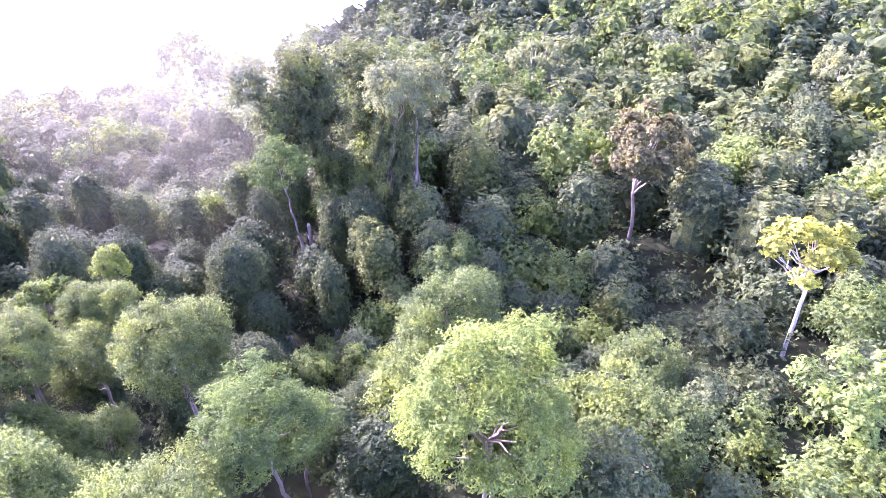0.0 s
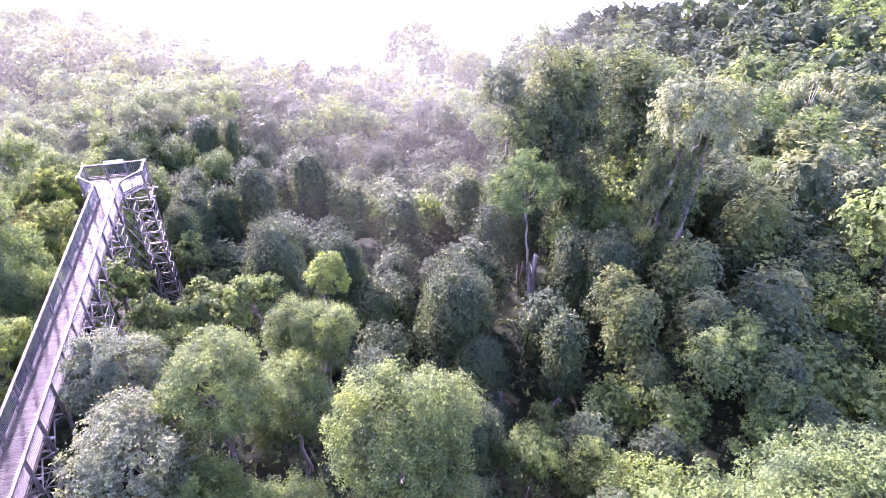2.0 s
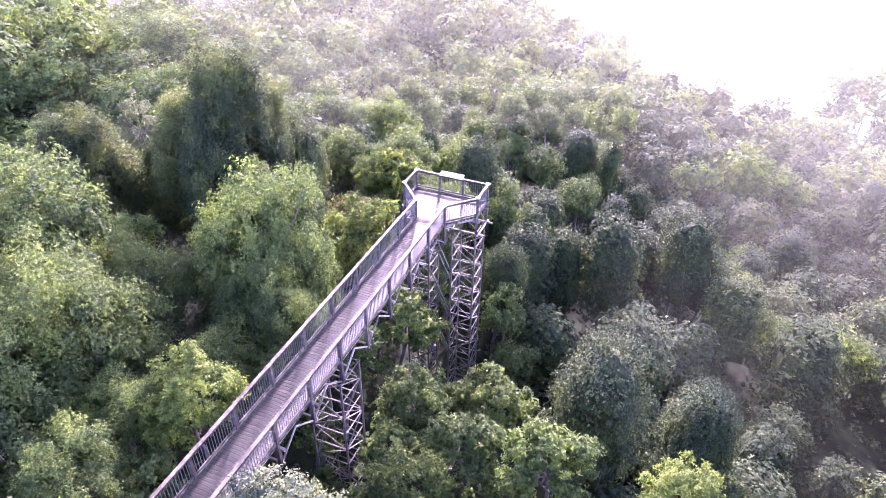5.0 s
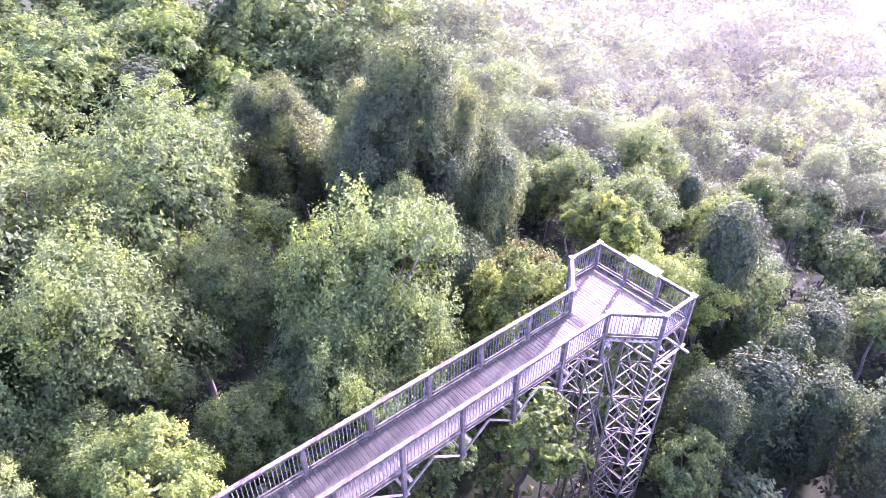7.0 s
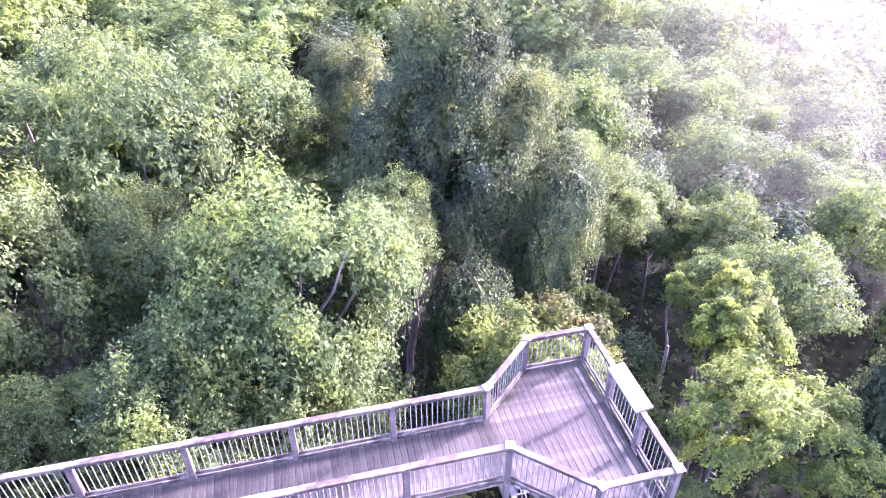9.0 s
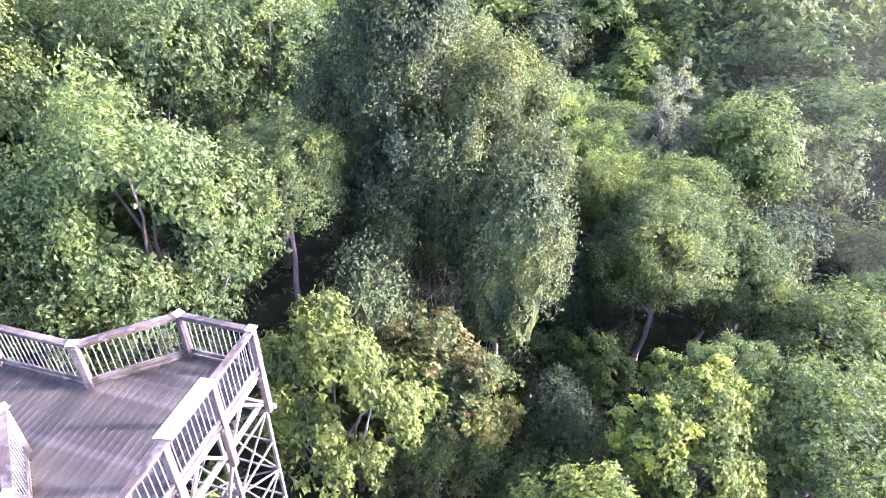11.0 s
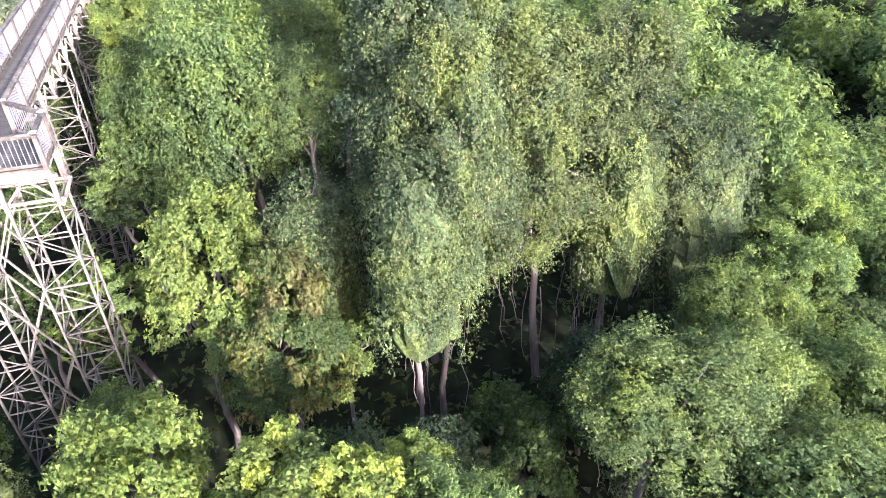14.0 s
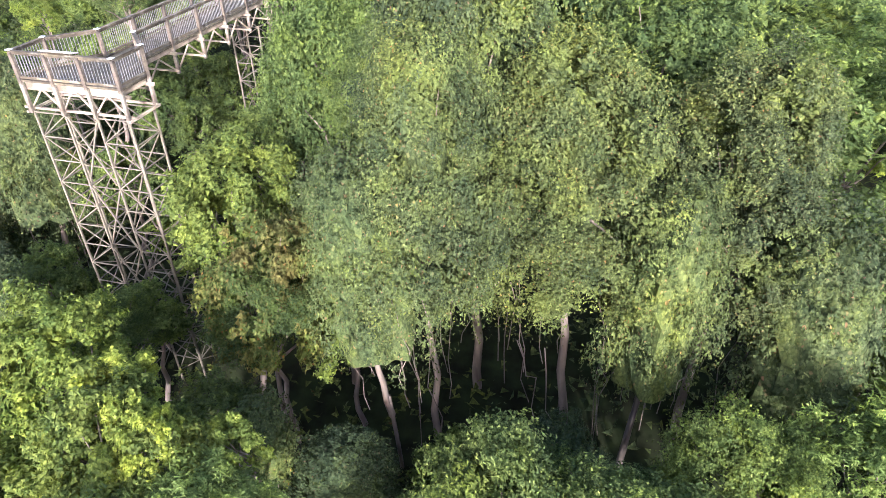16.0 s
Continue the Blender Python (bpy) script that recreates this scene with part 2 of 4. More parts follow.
# ---------------------------------------------------------------- ground
def ground_z(x, y):
    z = -13.5 - 0.14 * np.clip(y, 0, 130) + 0.13 * np.clip(-y, 0, 200)
    z = z - 5.0 * np.exp(-(((x - 34) / 20) ** 2)) * np.clip((y + 38) / 25, 0, 1)
    z = z + 0.03 * np.clip(x - 70, 0, 200) - 3.0 * np.clip((x - 40) / 40, 0, 1)
    z = z - 0.8 * np.clip(y - 98 - 0.8 * np.clip(x - 60, 0, 50) - np.clip(-x, 0, 30), 0, 150) * np.clip((x + 45) / 20, 0, 1)
    z = z - 5.0 * np.exp(-(((x + 48) / 12) ** 2)) * np.clip((24 - y) / 10, 0, 1) + 0.12 * np.clip(-55 - x, 0, 200)
    z = z + 14.0 * np.exp(-(((x + 42) / 44) ** 2) - ((y - 96) / 40) ** 2)
    return z


def build_ground():
    xs = np.concatenate([np.linspace(-3000, -160, 12), np.linspace(-140, 230, 75), np.linspace(260, 3000, 12)])
    ys = np.concatenate([np.linspace(-3000, -160, 12), np.linspace(-140, 260, 81), np.linspace(300, 3000, 12)])
    X, Y = np.meshgrid(xs, ys)
    Z = ground_z(X, Y) + 0.25 * np.sin(X * 0.9) * np.cos(Y * 0.7)
    nx = len(xs)
    faces = [(j * nx + i, j * nx + i + 1, (j + 1) * nx + i + 1, (j + 1) * nx + i) for j in range(len(ys) - 1) for i in range(nx - 1)]
    me = bpy.data.meshes.new("ground")
    me.from_pydata(np.stack([X, Y, Z], -1).reshape(-1, 3).tolist(), [], faces)
    me.polygons.foreach_set("use_smooth", [True] * len(faces))
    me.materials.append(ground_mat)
    tagged(new("ground", me), "forest floor of leaf litter, its colour darkened for the shade under the trees", "ground", kind="structure")


build_ground()

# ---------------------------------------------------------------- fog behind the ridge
fog_mat, fn, fl, fb = material("glowing_fog")
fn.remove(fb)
fog_glow = fn.new("ShaderNodeEmission")
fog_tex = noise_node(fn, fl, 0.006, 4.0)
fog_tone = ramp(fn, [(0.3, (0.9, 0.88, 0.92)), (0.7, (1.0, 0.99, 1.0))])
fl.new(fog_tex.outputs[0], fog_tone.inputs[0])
fl.new(fog_tone.outputs[0], fog_glow.inputs["Color"])
# the wall emits light itself, in place of sunlit fog, and fills the shadows
fog_glow.inputs["Strength"].default_value = 1.2
fl.new(fog_glow.outputs[0], fn["Material Output"].inputs["Surface"])


def curved_wall(name, centre, radius, yaw0, yaw1, z0, z1, mat, bulge=0.0, rows=6, cols=40):
    verts, faces = [], []
    for j in range(rows + 1):
        for i in range(cols + 1):
            a = radians(yaw0 + (yaw1 - yaw0) * i / cols)
            r = radius + bulge * math.sin(i * 0.9 + j * 1.7)
            verts.append((centre[0] - r * math.sin(a), centre[1] + r * math.cos(a), z0 + (z1 - z0) * j / rows))
    for j in range(rows):
        for i in range(cols):
            k = j * (cols + 1) + i
            faces.append((k, k + 1, k + cols + 2, k + cols + 1))
    me = bpy.data.meshes.new(name)
    me.from_pydata(verts, [], faces)
    me.polygons.foreach_set("use_smooth", [True] * len(faces))
    me.materials.append(mat)
    return new(name, me)


tagged(curved_wall("backdrop", (0, 0), 300, -110, 95, -300, 35, fog_mat), "glowing backdrop wall for the bright white morning fog in the valley beyond", "fog", kind="structure")

# ---------------------------------------------------------------- trees
def unit(v):
    return v / np.maximum(np.linalg.norm(v, axis=-1, keepdims=True), 1e-9)


def dome_dirs(r, n, low):
    z = r.uniform(low, 1, n)
    a = r.uniform(0, 2 * np.pi, n)
    s = np.sqrt(1 - z * z)
    return np.stack([s * np.cos(a), s * np.sin(a), z], -1)


def leaf_arrays(r, centres, outward, length, width, droop=0.0, loose=0.4):
    n = len(centres)
    normal = unit(outward * 0.6 + r.normal(0, loose, (n, 3)) + np.array([0, 0, 0.3]))
    axis = unit(np.cross(normal, r.normal(0, 1, (n, 3))) + np.array([0, 0, -droop]))
    axis = unit(axis - normal * (axis * normal).sum(-1, keepdims=True))
    side = np.cross(normal, axis)
    ln = length * r.uniform(0.6, 1.3, (n, 1))
    wd = width * r.uniform(0.7, 1.3, (n, 1))
    pts = np.stack([centres - axis * ln / 2 + side * wd / 2, centres - axis * ln / 2 - side * wd / 2, centres + axis * ln / 2], 1)
    k = pts.shape[1]
    return pts.reshape(-1, 3), np.arange(n * k).reshape(n, k)


def mesh_from(name, arrays, mat, smooth=True):
    verts, faces, base = [], [], 0
    for v, f in arrays:
        verts.append(np.asarray(v))
        faces += [tuple(int(k) + base for k in face) for face in f]
        base += len(v)
    me = bpy.data.meshes.new(name)
    me.from_pydata(np.concatenate(verts).tolist(), [], faces)
    me.polygons.foreach_set("use_smooth", [smooth] * len(faces))
    me.materials.append(mat)
    return me


def tube(points, radii, seg=6):
    pts = [Vector(p) for p in points]
    verts, faces = [], []
    for i, p in enumerate(pts):
        d = (pts[min(i + 1, len(pts) - 1)] - pts[max(i - 1, 0)]).normalized()
        u = d.orthogonal().normalized()
        w = d.cross(u)
        for k in range(seg):
            a = 2 * math.pi * k / seg
            verts.append(tuple(p + (u * math.cos(a) + w * math.sin(a)) * radii[i]))
    for i in range(len(pts) - 1):
        for k in range(seg):
            faces.append((i * seg + k, i * seg + (k + 1) % seg, (i + 1) * seg + (k + 1) % seg, (i + 1) * seg + k))
    faces.append(tuple((len(pts) - 1) * seg + k for k in range(seg)))
    return np.array(verts), faces


def bent(r, a, b, sway, n=5):
    a, b = np.array(a, float), np.array(b, float)
    out = []
    for i in range(n + 1):
        t = i / n
        out.append(a + (b - a) * t + r.normal(0, sway, 3) * math.sin(math.pi * t))
    return out


# Every kind: reference radius, height of the whole tree, bark
KIND = {
    "vine": (3.0, 11.0, BARK, LEAF["vine"]),
    "tower": (3.0, 17.0, BARK, LEAF["tower"]),
    "broad": (3.5, 16.0, BARK, LEAF["broad"]),
    "feather": (3.2, 14.0, BARK, LEAF["feather"]),
    "yellow": (3.0, 14.0, PALE_BARK, LEAF["yellow"]),
    "brown": (4.5, 17.0, BROWN_BARK, LEAF["brown"]),
    "pale": (4.0, 17.0, PALE_BARK, LEAF["pale"]),
    "autumn": (2.2, 11.0, BARK, LEAF["autumn"]),
    "shrub": (1.5, 7.0, BARK, LEAF["broad"]),
    "lime": (2.2, 11.0, BARK, LEAF["lime"]),
    "sprout": (1.2, 6.0, BARK, LEAF["fresh"]),
    "sage": (2.6, 12.0, BARK, LEAF["pale"]),
    "cone": (2.6, 15.0, BARK, LEAF["pale"]),
}


def lumps(r, pts, amount, waves=9):
    """A smooth unevenness with waves of half a metre to two metres."""
    out = np.zeros(len(pts))
    for _ in range(waves):
        k = unit(r.normal(0, 1, 3)) * 2 * np.pi / r.uniform(0.6, 2.2)
        out += np.sin(pts @ k + r.uniform(0, 6.3))
    return amount * out / math.sqrt(waves)


def draped(r, n, lobes, inset=1.0):
    """Points on domes whose creepers hang down to ragged skirts, and the way outward there."""
    L = np.array(lobes)
    area = L[:, 3] * (L[:, 3] + L[:, 4])
    which = r.choice(len(L), n, p=area / area.sum())
    x0, y0, top, rad, depth = L[which].T
    a = r.uniform(0, 2 * np.pi, n)
    fall = r.random(n) ** 1.05 * depth * (0.8 + 0.25 * np.sin(3 * a + x0 * 9) + 0.15 * np.sin(8 * a + y0 * 7))
    cap = np.clip(fall / (rad * 1.15), 0, 1)
    prof = rad * inset * (np.sqrt(1 - (1 - cap) ** 2) - 0.12 * np.clip(fall / depth - 0.5, 0, 1))
    out = unit(np.stack([np.cos(a) * cap, np.sin(a) * cap, 1.02 - cap], -1))
    pts = np.stack([x0 + prof * np.cos(a), y0 + prof * np.sin(a), top - fall], -1)
    return pts, out


def sprigs(r, base, outward, each, reach, rise):
    """Leaf places along short twigs that grow outward from the base points."""
    m = len(base)
    d = unit(outward * 0.8 + r.normal(0, 0.45, (m, 3)) + np.array([0, 0, rise]))
    u = r.uniform(0, 1, (m, each, 1)) * r.uniform(0.4, 1.4, (m, 1, 1)) * reach
    pts = base[:, None] + d[:, None] * u + r.normal(0, reach * 0.2, (m, each, 3))
    return pts.reshape(-1, 3), np.repeat(unit(outward * 0.7 + d * 0.4), each, 0)


def heart(r, kind, lod):
    """The close inner leaf mass in the shade of the crown, rough all over."""
    R, H, _, _ = KIND[kind]
    seg, rings = ((20, 11), (16, 9), (12, 6), (9, 4))[lod]
    t = np.arange(1, rings + 1) / rings
    if kind == "vine":
        fall = t**1.3 * H * 0.6
        rad = R * 0.62 * np.sqrt(1 - (1 - np.clip(fall / (R * 0.95), 0, 1)) ** 2)
        top = H - 1.0
    elif kind == "tower":
        fall = t * H * 0.3
        rad = R * 0.4 * np.where(t < 0.55, 0.2 + 0.66 * np.sqrt(t / 0.55), 0.86 - 0.5 * (t - 0.55))
        top = H - 1.5
    else:
        tall = 1.05 if kind in ("broad", "sage") else 1.2
        fall = (1 - np.cos(t * 2.0)) * R * 0.54 * tall
        rad = np.sin(t * 2.0) * R * 0.54
        top = H - R * tall * 0.46
    a = np.arange(seg) * 2 * np.pi / seg
    bulge = 1 + 0.1 * np.sin(3 * a + r.uniform(0, 6)) + r.normal(0, 0.09, (rings, seg))
    ring = rad[:, None] * bulge
    pts = np.stack([ring * np.cos(a), ring * np.sin(a), top - fall[:, None] + r.normal(0, 0.05 * R, (rings, seg))], -1).reshape(-1, 3)
    faces = [(0, 1 + i, 1 + (i + 1) % seg) for i in range(seg)]
    for j in range(rings - 1):
        p = 1 + j * seg
        for i in range(seg):
            k = (i + 1) % seg
            faces += [(p + i, p + seg + i, p + seg + k), (p + i, p + seg + k, p + k)]
    return np.concatenate([[(0, 0, top)], pts]), faces


def creeper_lobes(r, sides=20):
    """Domes of one creeper-covered tree: x, y, top, radius and how far the creepers hang."""
    R, H, _, _ = KIND["vine"]
    lobes = [(0, 0, H - 0.3, R * 0.78, H * 0.68)]
    for i in range(sides):
        q, low = i * 2.4 + r.uniform(-0.4, 0.4), (i + r.random()) / sides
        far, rad = R * (0.14 + 0.72 * low**0.5) * r.uniform(0.85, 1.1), R * r.uniform(0.2, 0.38)
        lobes.append((far * math.cos(q), far * math.sin(q), H - 0.3 - low**1.3 * H * 0.48 - r.uniform(0, 0.16) * R, rad, H * r.uniform(0.14, 0.38)))
    return lobes


def crown_plan(kind, r, lod):
    """Clump centres, radii and the way outward, for a tree whose top is at its full height."""
    R, H, _, _ = KIND[kind]
    few = (1.0, 0.62, 0.24, 0.17)[lod]
    wide = few**-0.5
    if kind in SPARSE:
        n = int(60 * few)
        d = dome_dirs(r, n, -0.3)
        cs = d * np.array([R, R, R * 0.85]) * r.uniform(0.45, 0.95, (n, 1)) + np.array([0, 0, H - R * 0.98])
        return cs, R * 0.17 * wide * r.uniform(0.6, 1.4, n), d
    if kind == "tower":
        n = int(140 * few)
        t = (np.arange(n) + r.random(n)) / n
        a = np.arange(n) * 2.39996 + r.normal(0, 0.35, n)
        p1, p2 = r.uniform(0, 6.3, 2)
        side = 1 + 0.3 * np.sin(3 * a + p1 + 2 * t) + 0.16 * np.sin(5 * a + p2)
        rad = R * np.where(t < 0.55, 0.2 + 0.66 * np.sqrt(t / 0.55), 0.86 - 0.5 * (t - 0.55)) * side * r.uniform(0.8, 1.08, n)
        fall = H * 0.48 * t * (1 + 0.12 * np.sin(2 * a + p2))
        cs = np.stack([rad * np.cos(a), rad * np.sin(a), H - 0.6 - fall], -1)
        return cs, R * 0.19 * wide * r.uniform(0.5, 1.6, n), unit(np.stack([np.cos(a), np.sin(a), 0.9 - 0.8 * t], -1))
    if kind == "cone":
        n = int(60 * few)
        t = r.random(n) ** 0.8
        a = r.uniform(0, 2 * np.pi, n)
        rad = R * (0.12 + 0.88 * np.sqrt(t)) * r.uniform(0.5, 1.0, n)
        cs = np.stack([rad * np.cos(a), rad * np.sin(a), H - 0.5 - t * R * 2.2], -1)
        return cs, R * 0.2 * wide * (0.7 + 0.5 * t), unit(np.stack([np.cos(a), np.sin(a), 0.7 + 0 * a], -1))
    n = int({"broad": 190, "sage": 130, "lime": 80, "feather": 95, "autumn": 80, "shrub": 60, "sprout": 34}[kind] * few)
    i = np.arange(n) + 0.5
    z = 1 - i / n * 1.5
    a = i * 2.39996 + r.normal(0, 0.3, n)
    s = np.sqrt(np.clip(1 - z * z, 0, 1))
    d = np.stack([s * np.cos(a), s * np.sin(a), z], -1)
    tall = 1.05 if kind in ("broad", "sage") else 1.2
    wob = 1 + 0.2 * np.sin(2 * a + 4 * z + r.uniform(0, 6)) + r.normal(0, 0.06, n)
    cs = d * np.array([R, R, R * tall]) * 0.8 * wob[:, None] + np.array([0, 0, H - R * tall])
    return cs, R * (0.15 if kind == "broad" else 0.165) * wide * r.uniform(0.6, 1.45, n), d


LEAF_SIZE = {"vine": (0.13, 0.09), "tower": (0.105, 0.072), "broad": (0.125, 0.085), "feather": (0.23, 0.065), "yellow": (0.26, 0.16), "brown": (0.24, 0.15),
             "pale": (0.24, 0.13), "autumn": (0.15, 0.1), "sage": (0.15, 0.09), "lime": (0.15, 0.1), "shrub": (0.14, 0.1), "sprout": (0.15, 0.1), "cone": (0.26, 0.06)}
LEAF_COUNT = {"vine": 15000, "tower": 52000, "broad": 25000, "feather": 14000, "yellow": 9000, "brown": 30000, "pale": 17000, "autumn": 12000, "sage": 11500, "lime": 11000, "shrub": 6000, "sprout": 4500, "cone": 10000}
SPARSE = ("yellow", "brown", "pale")


def crown_arrays(kind, seed, lod, count=None):
    """The outer leaves in sprigs, and larger sprays of leaves in the shade behind them."""
    r = np.random.default_rng(seed)
    R, H, _, _ = KIND[kind]
    n = count or int(LEAF_COUNT[kind] * (1.0, 0.36, 0.19, 0.1)[lod])
    grow = ((LEAF_COUNT[kind] / n) ** 0.5) ** (0.93 if kind == "vine" else 0.84)
    ln, wd = (v * grow for v in LEAF_SIZE[kind])
    each = 5 if lod < 2 else 3
    m = n // each
    if kind == "vine":
        lobes = creeper_lobes(r, (20, 18, 15, 13)[lod])
        waves = seed + 1

        def uneven(pts):
            q = np.random.default_rng(waves)
            return lumps(q, pts, 0.1) + lumps(q, pts * 0.45, 0.2)

        base, out = draped(r, m, lobes)
        base = base + out * (uneven(base) + r.uniform(-0.14, 0.1, m))[:, None]
        pos, face = sprigs(r, base, out, each, 0.3 if lod < 2 else 0.4, -0.15)
        arrays = [leaf_arrays(r, pos, face, ln, wd, 0.4, (0.34, 0.28, 0.18, 0.12)[lod])]
        deep, inward = draped(r, n // 4, lobes, 0.86)
        deep = deep + inward * (uneven(deep) - 0.25)[:, None]
        arrays.append(leaf_arrays(r, deep, inward, ln * 1.6, wd * 1.7, 0.2, 0.3))
        arrays.append(heart(r, kind, lod))
        inner, _ = draped(r, 24, lobes, 0.8)
        return arrays, inner
    cs, rad, outs = crown_plan(kind, r, lod)
    weight = rad**2 / (rad**2).sum()
    which = r.choice(len(cs), m, p=weight)
    d = unit(dome_dirs(r, m, -0.7) + outs[which] * 0.7)
    if kind in ("feather", "cone"):
        d = unit(d + np.array([0, 0, 0.45]))
    tallness = 1.5 if kind == "tower" else 0.85
    base = cs[which] + d * rad[which][:, None] * r.uniform(0.4, 1.0, (m, 1)) * np.array([1, 1, tallness])
    rise = 0.5 if kind in ("feather", "cone") else -0.1 if kind == "tower" else 0.3
    pos, face = sprigs(r, base, d, each, R * 0.09 + 0.05, rise)
    if kind == "tower":
        # creepers that hang free below the crown
        tails = r.random(m) < 0.1
        drop = np.repeat(tails, each)
        pos[drop] -= np.array([0, 0, 1.0]) * (r.random((m, each)) * r.uniform(0.3, 2.2, (m, 1)))[tails].reshape(-1, 1)
    arrays = [leaf_arrays(r, pos, face, ln, wd, 0.25, (0.36, 0.3, 0.18, 0.12)[lod])]
    if kind not in SPARSE:
        if kind == "tower" or (lod > 1 and kind not in ("feather", "cone", "sprout")):
            arrays.append(heart(r, kind, lod))
        k = max(n // (3 if kind == "feather" else 4), 60)
        which = r.choice(len(cs), k, p=weight)
        mid = np.array([0, 0, (cs[:, 2].max() + cs[:, 2].min()) / 2])
        if kind == "tower":
            mid = np.stack([0 * cs[which, 0], 0 * cs[which, 0], cs[which, 2]], -1)
        deep = mid + (cs[which] - mid) * r.uniform(0.72, 1.0, (k, 1)) + r.normal(0, 0.3, (k, 3)) * rad[which][:, None]
        thin = 0.85 if kind in ("feather", "cone") else 1.0
        arrays.append(leaf_arrays(r, deep, outs[which], 0.23 * grow * thin, 0.17 * grow * thin, 0.2, 0.36))
    return arrays, cs


def trunk_arrays(kind, seed, cs, lod):
    r = np.random.default_rng(seed + 500)
    R, H, _, _ = KIND[kind]
    fork = H - R * (1.5 if kind in SPARSE else 1.7)
    thick = (0.03 if kind in SPARSE or kind == "cone" else 0.018 if kind == "feather" else 0.036) * R + 0.04
    lean = (r.normal(0, 0.35), r.normal(0, 0.35), fork)
    line = bent(r, (0, 0, -1.0), lean, 0.12, 7)
    out = [tube(line, [thick * (1.45 - 0.75 * i / 7) for i in range(8)], 8 if lod == 0 else 6)]
    n = min(len(cs), 16 if kind in SPARSE else (9, 6, 2)[lod])
    for c in cs[r.choice(len(cs), n, replace=False)]:
        start = line[-1 if r.random() < 0.6 else -2]
        c = c * ((0.55, 0.55, 1) if kind == "tower" else (0.8, 0.8, 1) if kind == "vine" else (0.65, 0.65, 1) if kind == "feather" else (1, 1, 1))
        out.append(tube(bent(r, start, c, 0.16, 4), [thick * 0.55 * (1 - 0.2 * i) for i in range(5)], 5))
    if kind in ("tower", "vine") and lod < 2:
        for _ in range(9 if kind == "tower" else 6):
            q, far = r.uniform(0, 6.3), R * r.uniform(0.35, 0.85)
            top, low = H * r.uniform(0.4, 0.62), H * r.uniform(0.02, 0.3)
            foot = (far * 0.8 * math.cos(q + 0.2), far * 0.8 * math.sin(q + 0.2), low)
            out.append(tube(bent(r, foot, (far * math.cos(q), far * math.sin(q), top), 0.18, 5), [0.022] * 6, 4))
    return out


MESHES = {}
VARIANTS = 4


def tree_meshes(kind, variant, lod):
    key = (kind, variant, lod)
    if key not in MESHES:
        seed = sorted(KIND).index(kind) * 100 + variant * 7 + lod * 31
        arrays, cs = crown_arrays(kind, seed, lod)
        MESHES[key] = (mesh_from("crown", arrays, KIND[kind][3], False), mesh_from("trunk", trunk_arrays(kind, seed, cs, lod), KIND[kind][2]))
    return MESHES[key]


NAME = {"vine": ("creeper_covered_tree", "rounded tree smothered in grey-green hanging creepers", "tree", "creeper-covered trees in the gully"),
        "tower": ("creeper_tower_tree", "tall tree wrapped in a hanging curtain of creepers", "tree", "tall creeper-wrapped trees"),
        "broad": ("broadleaf_tree", "broad rainforest tree with dense mid-green clumped crown", "tree", "broadleaf rainforest trees"),
        "feather": ("wattle_tree", "light green tree with fine upright feathery foliage", "tree", "feathery light green trees"),
        "yellow": ("yellow_leaved_tree", "slender pale-trunked tree with open yellow-green crown", "tree", "yellow-leaved trees"),
        "brown": ("brown_crowned_tree", "tall pale-trunked tree with sparse brown crown", "tree", "brown-crowned trees"),
        "pale": ("gum_tree", "pale-trunked open tree with grey-green crown", "tree", "pale-trunked gum trees"),
        "autumn": ("mottled_tree", "small tree with green, yellow and rust mottled leaves", "tree", "mottled trees by the lookout"),
        "shrub": ("shrub", "dense green understorey shrub growing in the shade", "shrub", "understorey shrubs"),
        "lime": ("lime_leaved_tree", "young tree with fresh lime-green leaf tips in sun", "tree", "lime-green young trees"),
        "sprout": ("young_tree", "small young tree with bright yellow-green new leaves", "tree", "yellow-green young trees"),
        "sage": ("sage_leaved_tree", "low spreading tree with small grey-green leaves", "tree", "grey-green trees by the walkway"),
        "cone": ("she_oak_tree", "upright pale tree with wispy needle foliage", "tree", "wispy upright trees")}
PLANTED = []
# rough line of the open air over the trees
PATH_XY = np.array([(14, -53), (13, -46), (12, -40), (11, -31), (10, -22), (9, -10), (8, -3), (6, 5), (2, 13), (-3, 18), (-8, 22), (-17, 20)], float)


def seen_near(x, y):
    """How near the open air comes to a tree on the side from which it is looked at."""
    line = PATH_XY[:6] if x > 2 else PATH_XY[2:7] if y > 14 else PATH_XY
    return float(np.hypot(*(line - (x, y)).T).min())


